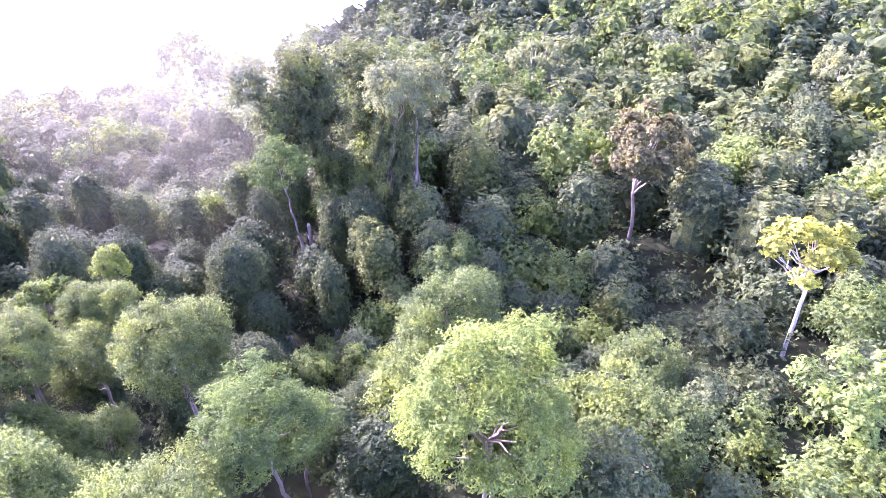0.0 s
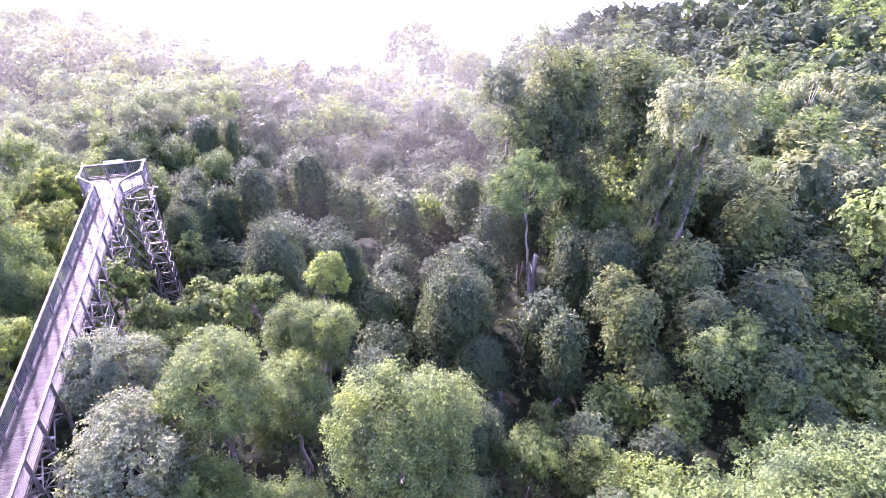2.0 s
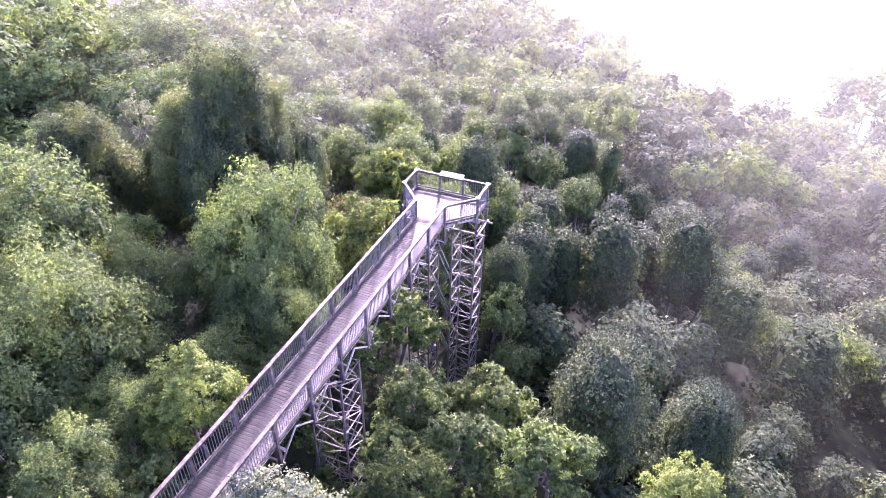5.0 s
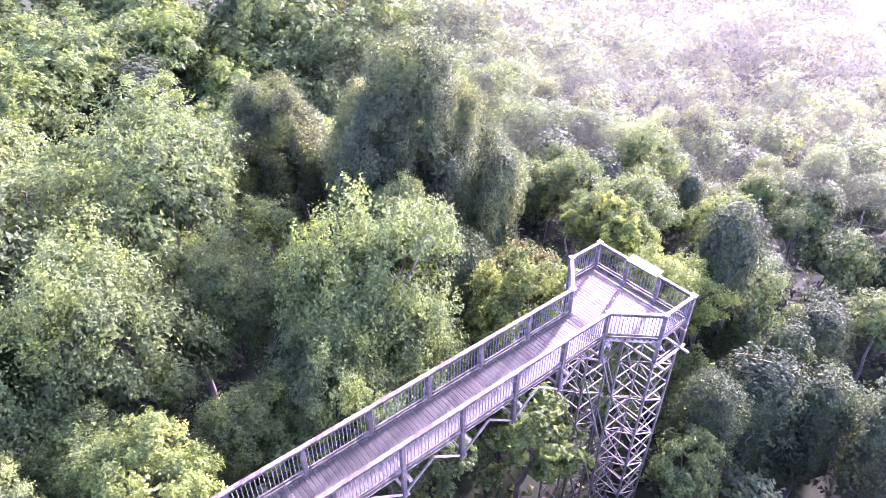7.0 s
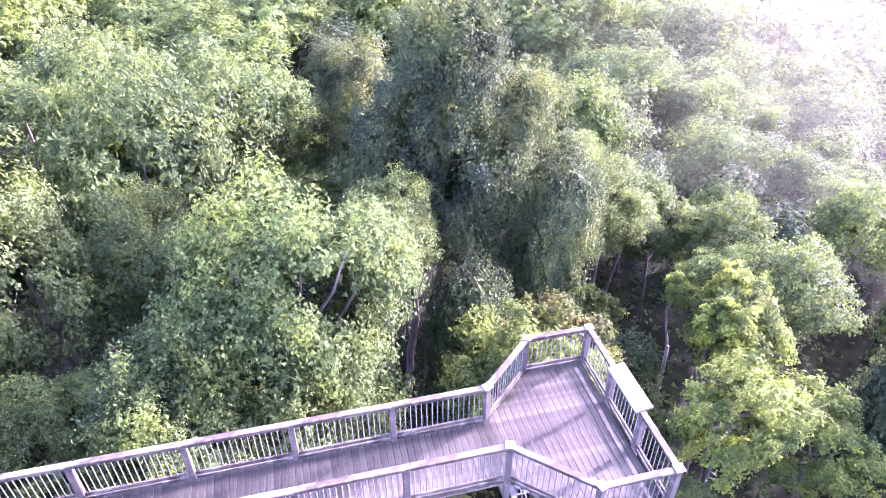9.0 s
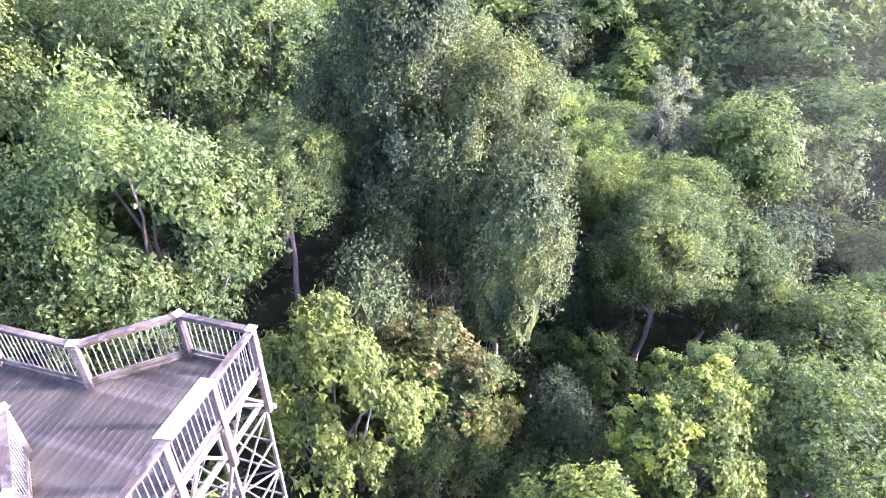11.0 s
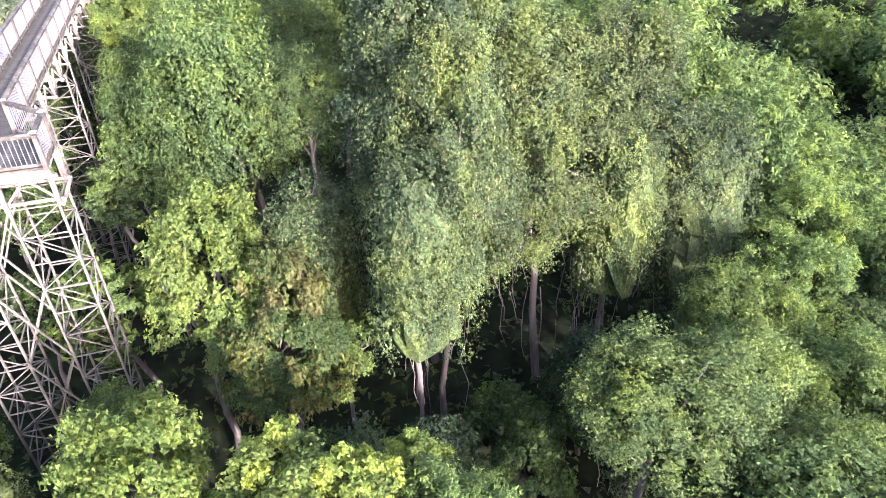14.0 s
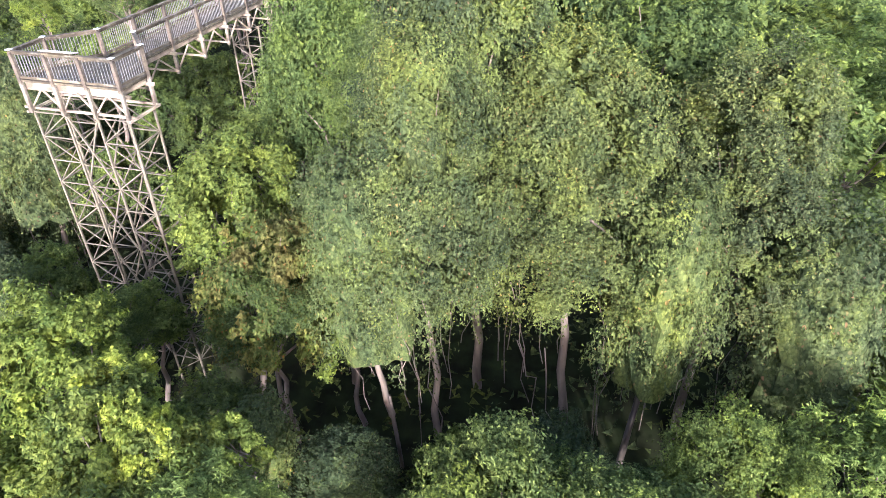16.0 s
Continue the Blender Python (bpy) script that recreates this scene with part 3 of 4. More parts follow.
def plant(kind, x, y, top, radius, label="", tall=1.0, filler=False):
    """A tree whose crown, of that radius, reaches up to top; its trunk goes down into the ground."""
    near = 99.0 if x < 5 and y < -23 else seen_near(x, y)
    lod = 1 if (kind in SPARSE and near > 20) or (label and near > 55) else (1 if near < 12 else 2) if filler or near > 40 else 0 if near < (24 if kind == "tower" else 21 if x < 0 else 18) else 1
    R, H, _, _ = KIND[kind]
    s = radius / R
    k = len(PLANTED)
    variant = k % VARIANTS
    crown, trunk = tree_meshes(kind, variant, lod)
    base = float(ground_z(np.float64(x), np.float64(y)))
    # stretched trunks keep the tree rooted where the crown stands high over the ground
    high = max(s * tall, (top - base) / H if kind in ("vine", "tower") else 0)
    if kind in ("vine", "tower"):
        high = min(high, s * 1.5)
    name, words, category, group = NAME[kind]
    z = top - H * high
    ob = tagged(empty(name, (x, y, z), (k * 137.5) % 360), label or words, category, group)
    ob.matrix_basis = pose(x, y, z, 5 * math.sin(k * 1.7), 5 * math.cos(k * 2.9), (k * 137.5) % 360)
    ob.scale = (s * (1 + 0.12 * math.sin(k * 3.1)), s * (1 - 0.12 * math.sin(k * 3.1)), high)
    part("crown", crown, None, ob)
    part("trunk", trunk, None, ob)
    if z > base:
        extra = (z - base + 1.0) / high
        part("root_stem", mesh_from("root_stem", [tube([(0, 0, -extra), (0.03, 0, -extra / 2), (0, 0, 0.2)], [0.15, 0.14, 0.13], 7)], KIND[kind][2]), None, ob)
    PLANTED.append((x, y, top, radius))
    return ob


# ---- trees beside the walkway, seaward of it and in the gully
plant("broad", -8.7, -4.0, 3.0, 3.8, tall=1.3, label="large dense dark-green rainforest tree beside the walkway")
plant("broad", -6.0, -7.6, 0.6, 2.4, tall=1.35)
plant("broad", -10.5, -11.6, 3.5, 3.4, tall=1.35)
plant("broad", -13.8, -9.0, 4.2, 3.2, tall=1.35)
plant("broad", -8.3, -16.8, 3.0, 3.4, tall=1.35)
plant("broad", -13.0, -15.0, 3.6, 3.6, tall=1.35)
plant("broad", -9.0, -22.5, 4.0, 3.8)
plant("lime", -3.6, -13.3, 1.4, 1.6, label="small yellow-green tree growing against the walkway")
plant("broad", -17.5, -13.5, 3.6, 3.4)
plant("broad", -20.0, -7.5, 2.6, 3.4)
plant("tower", -14.2, 0.4, 6.2, 2.9, label="tallest creeper-wrapped tree beside the lookout")
plant("tower", -13.4, 4.0, 3.3, 2.3)
plant("vine", -11.9, 5.6, 0.9, 1.9)
plant("tower", -18.4, 3.0, 3.0, 2.7)
plant("tower", -22.6, 1.6, 2.0, 2.9)
plant("vine", -20.3, 4.3, -0.2, 2.0)
plant("vine", -25.4, 3.8, -1.0, 2.3)
plant("feather", -27.0, -5.0, 1.5, 3.8, label="wide olive-green tree with smooth domed crown")
plant("feather", -28.5, 0.5, -1.0, 3.0)
plant("feather", -33.0, 1.5, -3.2, 3.0)
plant("broad", -9.6, -0.9, 1.4, 1.9)
plant("vine", -8.7, 1.4, -1.5, 2.1)
plant("lime", -4.7, 2.6, -1.6, 2.3, tall=1.25, label="small bright-green tree close under the lookout")
plant("autumn", -6.0, 4.2, -2.9, 2.4, tall=1.3)
plant("broad", -7.4, 4.8, -4.4, 2.0)
plant("shrub", -3.0, -4.6, -3.6, 1.5)
plant("shrub", -9.8, 3.6, -7.0, 1.6)
plant("lime", -4.2, 10.2, -3.3, 2.0)
plant("lime", -7.2, 13.0, -3.2, 2.0, label="bright yellow-green young tree")
plant("feather", -9.3, 13.2, -4.0, 1.8)
plant("sprout", -6.4, 10.9, -3.5, 1.1)
plant("sprout", -8.0, 12.6, -3.3, 1.0)
plant("sprout", -9.6, 11.4, -4.6, 0.8)
plant("lime", -3.5, 13.6, -5.4, 2.2)
plant("broad", -1.6, 7.0, -6.2, 1.6)
plant("broad", -17.2, 11.4, -3.5, 2.7)
plant("broad", -20.4, 10.8, -4.1, 2.6)
plant("shrub", -14.6, 9.6, -8.6, 1.6)
plant("vine", -18.4, 7.0, -7.0, 1.9)
plant("shrub", -15.5, 7.4, -9.4, 1.7)
plant("vine", -11.0, 9.0, -8.2, 1.9)
plant("broad", -14.8, 18.6, -5.6, 2.6)
plant("broad", -23.5, 13.0, -4.9, 2.8)
plant("cone", -30.6, 12.2, -2.2, 2.3)
plant("broad", -31.0, 16.0, -4.2, 3.2)
plant("broad", -42.0, 27.5, -6.0, 3.6)
plant("broad", -15.6, 27.0, -6.0, 3.0)
plant("vine", -3.2, 16.4, -3.0, 2.2)
plant("vine", 3.0, 10.5, -5.6, 2.2)
plant("broad", -8.2, 15.4, -3.4, 2.4)
plant("broad", -12.2, 17.2, -7.4, 2.3)
plant("broad", -35.0, -14.0, 0.8, 3.8)
plant("broad", -36.0, 44.0, -9.0, 4.5)
plant("vine", 9.4, -2.9, -0.5, 2.7, label="large rounded creeper mound beside the walkway")
plant("vine", 8.2, 14.0, -4.6, 2.5)
plant("vine", 5.4, 13.0, -7.0, 1.7)
plant("vine", 1.7, 20.3, -8.8, 1.9)
plant("vine", 12.9, 25.0, -9.5, 2.3)
plant("vine", 13.9, 18.8, -7.1, 2.5)
plant("vine", 15.2, 21.4, -11.2, 2.1)
plant("vine", 20.2, 30.8, -15.7, 2.5)
plant("vine", 23.6, 36.0, -16.0, 2.7)
plant("vine", 29.5, 40.8, -19.7, 2.8)
plant("vine", 19.6, 6.6, -12.0, 2.3)
plant("vine", 13.8, -1.4, -4.5, 2.2)
plant("lime", 13.0, -9.9, -0.1, 1.3, label="slim bright-green young tree")
plant("broad", 12.8, -15.4, 1.2, 2.3)
plant("shrub", 9.4, -9.2, -1.7, 1.7)
plant("shrub", 5.5, -3.3, -5.6, 1.9)
plant("shrub", 2.4, -6.2, -4.2, 1.6)
plant("shrub", 4.9, -8.8, -3.4, 1.9)
plant("broad", 7.6, -21.0, 4.3, 2.4)
plant("broad", 10.8, -19.6, 0.6, 2.3)
plant("broad", 14.8, -26.8, 5.1, 3.0)
plant("sage", 2.9, -17.6, 2.0, 2.2)
plant("sage", 5.0, -24.0, 3.0, 2.6)
plant("shrub", 6.4, -15.0, -1.0, 2.0)
plant("vine", 21.7, -7.4, -3.1, 2.9)
plant("vine", 20.3, -17.4, -5.9, 2.4)
plant("vine", 22.7, -11.0, -7.4, 2.0)
plant("vine", 26.0, -24.8, -6.7, 2.2)
plant("broad", 28.0, -34.2, 6.2, 3.2)
plant("feather", 24.0, -41.2, 9.6, 3.6, label="large bright yellow-green feathery tree")
plant("broad", 35.5, -41.0, 0.0, 3.4)
plant("vine", 44.0, -25.0, -8.2, 2.6)
plant("vine", 48.6, -15.4, -9.4, 3.2)
plant("vine", 35.4, -3.2, -11.8, 2.4)
plant("vine", 43.3, -2.4, -8.7, 3.0)
plant("tower", 38.3, -3.8, 2.5, 2.2, label="tall leaning trunk wrapped in pale creepers")
plant("sage", 38.9, -4.6, 6.6, 2.9)
plant("sage", 42.6, -3.4, 5.0, 2.3)
plant("tower", 34.0, 9.0, 5.0, 4.6)
plant("sage", 31.8, 10.5, 3.4, 2.4)
plant("broad", 43.6, -2.0, 3.4, 2.6)
plant("tower", 46.5, 12.0, 2.0, 4.4)
plant("feather", 29.8, -2.2, 0.6, 2.5)
plant("pale", 88.3, 33.5, -9.4, 5.6)
plant("pale", 114.6, 24.7, -10.8, 6.4)
plant("pale", 91.1, 25.9, -12.8, 4.0)
plant("pale", 116.4, -6.5, -6.8, 4.6)
plant("brown", 59.0, -18.2, 2.0, 5.0)
plant("yellow", 54.0, -38.3, 2.4, 3.1)
plant("vine", 65.3, -25.4, -5.2, 3.2)
plant("vine", 88.5, -16.8, -4.8, 4.0)
plant("broad", 13.0, -36.0, 6.5, 3.2)
plant("broad", 8.0, -30.5, 5.0, 3.0)
plant("feather", 17.5, -34.5, 7.5, 2.6)
plant("broad", 42.0, -36.0, -4.0, 3.4)
plant("broad", 58.0, -41.5, -3.6, 3.6)
plant("broad", 43.0, 114.0, -20.5, 9.5, label="spreading ridge tree half lost in mist")
plant("broad", 51.0, 88.0, -21.5, 5.0)
plant("vine", 99.0, -12.0, -7.0, 4.4)
plant("broad", 10.8, -26.4, 0.2, 2.6)
plant("broad", 7.6, -25.6, 1.0, 2.4)
plant("vine", 1.8, 7.2, -4.8, 1.6)
plant("shrub", -1.8, 5.4, -7.0, 1.5)
plant("shrub", 2.6, 4.6, -6.4, 1.5)
plant("shrub", -2.4, -8.5, -4.4, 1.5)
plant("broad", -60.0, 44.0, -7.0, 5.0)
plant("broad", -55.0, -12.0, -3.6, 4.4)
plant("vine", -59.0, 1.0, -6.4, 4.0)
plant("broad", -70.0, 20.0, -5.0, 5.0)
plant("broad", -5.2, -10.6, -0.6, 1.9, tall=1.3)
plant("broad", -5.6, -13.6, 0.4, 2.0, tall=1.3)
plant("broad", -5.2, -3.2, -2.2, 1.9, tall=1.3)
plant("broad", -5.6, -17.8, 1.2, 2.0, tall=1.3)
plant("shrub", -3.3, -6.4, -2.4, 1.4)
plant("shrub", -3.4, -10.2, -1.6, 1.5)
plant("shrub", -3.6, -16.6, -0.6, 1.5)
plant("sage", -4.0, -20.0, 1.0, 2.0)
plant("vine", 28.5, -19.0, -8.5, 2.6)
plant("vine", 31.0, -27.5, -6.5, 2.8)
plant("vine", 52.0, -31.0, -9.0, 3.0)
plant("vine", 70.0, -12.0, -8.0, 4.0)
plant("vine", 78.0, 2.0, -11.0, 4.2)
plant("broad", 62.0, 10.0, -10.0, 4.0)

plant("broad", -20.5, 14.2, -5.2, 2.4)
plant("vine", -19.0, 9.6, -5.6, 1.8)
plant("broad", -22.0, 8.4, -4.6, 2.2)
plant("vine", -22.6, 16.4, -6.0, 2.2)
plant("broad", -18.6, 16.2, -6.0, 2.2)
plant("vine", 48.0, -34.0, -8.4, 2.6)
plant("vine", 55.0, -26.5, -9.4, 2.8)
plant("vine", 38.5, -31.0, -7.0, 2.8)
plant("vine", 36.4, -5.4, -4.5, 2.6)
plant("vine", 33.6, -3.6, -6.0, 2.4)
plant("vine", 39.6, -4.6, -5.0, 2.6)
plant("vine", 32.4, 6.0, -5.0, 3.0)
plant("vine", 37.4, 5.4, -5.5, 2.8)
plant("broad", -10.5, -7.6, 1.2, 2.3, tall=1.3)
plant("broad", -46.0, 4.0, -11.5, 3.6)
plant("broad", -50.5, 9.0, -12.0, 3.8)
plant("vine", -43.5, 11.0, -12.0, 3.2)
plant("broad", -54.0, 2.5, -11.0, 3.8)
plant("vine", -48.5, 15.0, -13.0, 3.6)
plant("broad", -41.0, 6.0, -11.0, 3.2)
plant("broad", 29.0, 104.0, -26.0, 6.5)
plant("broad", 58.0, 104.0, -25.0, 6.5)
plant("broad", 49.0, 101.0, -27.0, 5.5)
plant("broad", 37.0, 100.0, -27.5, 5.5)
plant("vine", 33.0, 24.0, -16.0, 3.0)
plant("vine", 37.5, 28.0, -16.5, 3.2)
plant("vine", 29.0, 27.0, -16.5, 2.8)
plant("vine", 35.5, 18.5, -14.5, 3.0)
plant("vine", 24.5, 29.0, -16.0, 2.7)
plant("broad", -8.5, 25.5, -8.5, 2.7)
plant("vine", -4.0, 24.0, -9.0, 2.4)
plant("vine", 1.0, 26.0, -11.0, 2.6)
plant("vine", 28.0, 20.0, -14.5, 2.8)
# ---- the slope behind the lookout that climbs into the mist
for x, y, top, radius in ((-38.5, 1.5, -5.4, 3.0), (-36.6, 5.5, -7.4, 2.8), (-33.0, 5.2, -5.4, 2.7), (-29.2, 4.6, -3.6, 2.6), (-26.0, 7.0, -4.4, 2.4)):
    plant("feather", x, y, top, radius)
plant("broad", -42.7, 23.0, -6.4, 3.8)
plant("broad", -34.0, 21.5, -6.6, 3.4)
plant("broad", -47.4, 43.0, -9.8, 4.2)
plant("feather", -38.0, 32.0, -8.0, 3.8)
plant("broad", -29.0, 28.0, -7.6, 3.4)
plant("vine", -23.0, 24.0, -7.8, 2.8)
plant("broad", -31.0, 40.0, -10.5, 4.0)
plant("feather", -22.0, 34.0, -9.6, 3.4)
plant("broad", -55.0, 32.0, -8.4, 4.2)
plant("broad", -17.5, 42.0, -11.8, 3.8)


def stump(x, y, low, tall, lean, turn):
    """A dead trunk snapped off to a splintered end."""
    q = np.random.default_rng(int(abs(x) * 10))
    ob = tagged(empty("dead_stump", (x, y, low), turn), "grey snapped dead trunk standing in the gully", "stump", "dead stumps")
    top = (math.sin(radians(lean)) * tall, 0, math.cos(radians(lean)) * tall)
    part("trunk", mesh_from("trunk", [tube(bent(q, (0, 0, -1.5), top, 0.05, 5), [0.3, 0.27, 0.25, 0.23, 0.21, 0.2], 9)], BROWN_BARK), None, ob)
    for i in range(5):
        a = i * 1.3
        foot = (top[0] + 0.12 * math.cos(a), 0.12 * math.sin(a), top[2] - 0.15)
        part("splinter", mesh_from("splinter", [tube([foot, (foot[0] * 1.02, foot[1] * 1.1, foot[2] + 0.25 + 0.2 * q.random())], [0.07, 0.012], 5)], PALE_BARK), None, ob)
    part("broken_limb", mesh_from("broken_limb", [tube(bent(q, (top[0] * 0.6, 0, top[2] * 0.6), (top[0] * 0.6 + 0.9, 0.5, top[2] * 0.6 + 0.7), 0.04, 4), [0.09, 0.08, 0.07, 0.06, 0.04], 6)], PALE_BARK), None, ob)


stump(25.2, -12.0, -17.5, 4.2, 12, 150)
stump(26.6, -12.6, -17.5, 4.6, 24, 340)
stump(31.5, 0.8, -16.5, 4.8, 14, 60)


# ---- the rest of the forest, under and between those trees
ANCHOR = np.array(PLANTED)


def canopy(x, y):
    d2 = (ANCHOR[:, 0] - x) ** 2 + (ANCHOR[:, 1] - y) ** 2
    w = 1 / (d2 + 6.0) ** 1.5
    return float((w * ANCHOR[:, 2]).sum() / w.sum())


# open spots where trunks stand clear of the scrub
GLADES = ((-13.3, 10.2, 3.0), (-9.5, 6.5, 2.0), (51.5, -39.5, 3), (55.5, -20, 4), (-11, 8.5, 2.5), (26, -13, 2.5), (85, 29.5, 4.5), (111, 22, 5))


def under_walk(x, y, r):
    return -BAY * BAYS < y < FRONT + 1.0 + r and abs(x) < (3.0 if y > -0.5 else 1.3) + 0.9 * r


def fill_forest():
    r = np.random.default_rng(21)
    taken = np.array([(p[0], p[1], p[3]) for p in PLANTED])
    spots = []
    for _ in range(48000):
        x, y = r.uniform(-88, 205), r.uniform(-64, 140)
        near = np.hypot(*(PATH_XY - (x, y)).T).min()
        if y > 96 + 0.8 * min(max(0, x - 60), 50) + min(max(0, -x), 30) or (near > 40 and y < -50) or (x < -45 and y < -35) or x > 75 + 2.2 * (y + 36) or x > 188:
            continue
        size = (1.7 + 1.5 * r.random() if x > 5 else 1.3 + 1.7 * r.random() ** 1.5) if near < 35 else r.uniform(2.6, 4.2) if near < 70 else r.uniform(3.2, 5.0)
        gap = (0.62 if x < -35 or (x > 25 and y < -12) else 0.8) if near < 35 else 0.6 if x < -35 or (x > 25 and y < -12) else 0.74 if near < 95 else 0.72 if x > 60 else 0.82
        if ((taken[:, 0] - x) ** 2 + (taken[:, 1] - y) ** 2 < (gap * (size + taken[:, 2])) ** 2).any():
            continue
        taken = np.vstack([taken, (x, y, size)])
        spots.append((near, x, y, size))
    far = []
    for i, (near, x, y, size) in enumerate(sorted(spots)):
        base = float(ground_z(np.float64(x), np.float64(y)))
        if near < 45:
            want = canopy(x, y) - (r.uniform(0.4, 3.5) if x > 25 and y < -12 else r.uniform(1.8, 6.0) if x > 5 else r.uniform(0.2, 4.5)) + 0.6 * (size - 2)
        else:
            want = 0.5 * (canopy(x, y) + base + 8) + r.uniform(-4.0, 3.0) + 0.7 * (size - 3)
        far_off = min(max((y - 40) / 30, (x - 65) / 25, 0), 1)
        want = (1 - far_off) * want + far_off * (base + (4 + r.uniform(-2, 2.5) if x < 60 else 7 + r.uniform(-2.5, 2.5)))
        top = min(max(want, base + 3.0), base + 17)
        if -57 < x < -36 and -12 < y < 15:
            top = base + 6
        if any((x - a) ** 2 + (y - b) ** 2 < c * c for a, b, c in GLADES):
            top = base + r.uniform(2.0, 3.5)
        gully = x > 5
        if under_walk(x, y, size):
            if abs(x) < 1.4 and -1 < y < FRONT:
                continue
            plant("shrub", x, y, min(top, -4.2 - r.uniform(0, 2.5)), size * 0.85, filler=True)
        elif i < 190:
            kind = ("vine" if r.random() < 0.75 else "broad") if gully else ("broad" if r.random() < 0.72 else "vine")
            plant(kind, x, y, top, size, filler=True)
        else:
            far.append((seen_near(x, y), x, y, top, size, "vine" if gully and r.random() < (0.75 if x > 55 else 0.6) else "feather" if r.random() < (0.1 if x > 55 else 0.22) else "broad"))
    return far


BAY, BAYS, FRONT = 2.05, 12, 2.87
FAR = fill_forest()


def undergrowth():
    """Low creepers and seedlings that carpet the floor between the trees."""
    r = np.random.default_rng(5)
    n = 100000
    x, y = r.uniform(-75, 130, n), r.uniform(-62, 75, n)
    keep = (np.hypot((x - 10) * 0.9, (y - 5) * 0.9) < 75) | (x > 60)
    x, y = x[keep], y[keep]
    mound = np.stack([x, y, 0 * x], -1)
    rough = np.random.default_rng(6)
    high = 1.1 + lumps(rough, mound * 0.35, 0.8) + lumps(rough, mound, 0.25)
    high = np.where(x > 4, high + 0.9, high * 0.7)
    pts = np.stack([x, y, ground_z(x, y) + np.maximum(high, 0.05)], -1)
    leaves = leaf_arrays(r, pts, np.tile((0, 0, 1.0), (len(pts), 1)), 0.42, 0.3, 0.1, 0.5)
    return tagged(new("undergrowth", mesh_from("undergrowth", [leaves], LEAF["floor"])), "low creepers and seedlings carpeting the forest floor", "undergrowth", kind="stuff")


undergrowth()


def far_woods(kind, spots, leaves_each):
    protos = []
    for v in range(5):
        arrays, _ = crown_arrays(kind, 900 + v, 3 if leaves_each < 700 else 2, leaves_each)
        shift, made = 0, []
        for pts, fs in arrays:
            made += [[int(k) + shift for k in f] for f in fs]
            shift += len(pts)
        protos.append((np.concatenate([a[0] for a in arrays]), made))
    verts, faces, base = [], [], 0
    R, H, _, mat = KIND[kind]
    for i, (x, y, top, size) in enumerate(spots):
        pts, made = protos[i % 5]
        s, a = size / R, i * 2.4
        rot = np.array([[math.cos(a), -math.sin(a), 0], [math.sin(a), math.cos(a), 0], [0, 0, 1]])
        verts.append((pts - (0, 0, H)) @ rot.T * s + (x, y, top))
        faces += [[k + base for k in f] for f in made]
        base += len(pts)
    me = bpy.data.meshes.new("far_woods")
    me.from_pydata(np.concatenate(verts).tolist(), [], faces)
    me.materials.append(mat)
    return new("far_woods", me)


for kind, words in (("vine", "creeper-covered forest canopy on the slope"), ("broad", "dark rainforest canopy on the slope"), ("feather", "light green forest crowns on the slope")):
    for least, most, leaves_each, where in ((0, 48, 2200, "near"), (48, 75, 1300, "middle-distance"), (75, 110, 600, "farther"), (110, 999, 260, "distant")):
        spots = [f[1:5] for f in FAR if f[5] == kind and least <= f[0] < most]
        if spots:
            tagged(far_woods(kind, spots, leaves_each), where + " " + words, "forest", kind="stuff")

# ---------------------------------------------------------------- mist among the far trees
for most, scale, drop, centre, rad, yaw0, yaw1, z0, z1 in (
        (0.0035, 0.03, 0.5, (12, -18), 22, -60, 14, -22, 3), (0.007, 0.03, 0.5, (12, -18), 38, -48, 7, -28, 9),
        (0.0095, 0.03, 0.5, (12, -18), 54, -50, 62, -32, 14), (0.015, 0.025, 0.4, (12, -18), 70, -62, 64, -38, 16), (0.022, 0.02, 0.3, (12, -18), 92, -40, 66, -46, 18),
        (0.13, 0.02, 0.12, (12, -18), 118, -16, 62, -56, 20), (0.6, 0.016, 0.3, (12, -18), 165, -22, 64, -80, 26)):
    veil = mist_material("mist", most, scale, drop)
    tagged(curved_wall("mist_bank", centre, rad, yaw0, yaw1, z0, z1, veil), "thin white morning mist drifting over the trees", "mist", kind="structure")

# ---------------------------------------------------------------- the walkway and its lookout
NECK, WIDE, FLARE = 0.77, 2.0, 1.33
RAIL_Z, POST_LOW = 1.05, -1.15

walkway = tagged(empty("boardwalk"), "elevated timber boardwalk of weathered grey planks ending in a lookout", "boardwalk")


def deck_half(y):
    if y <= 0:
        return NECK + 0.02
    if y < FLARE:
        return NECK + (WIDE - NECK) * y / FLARE
    return WIDE


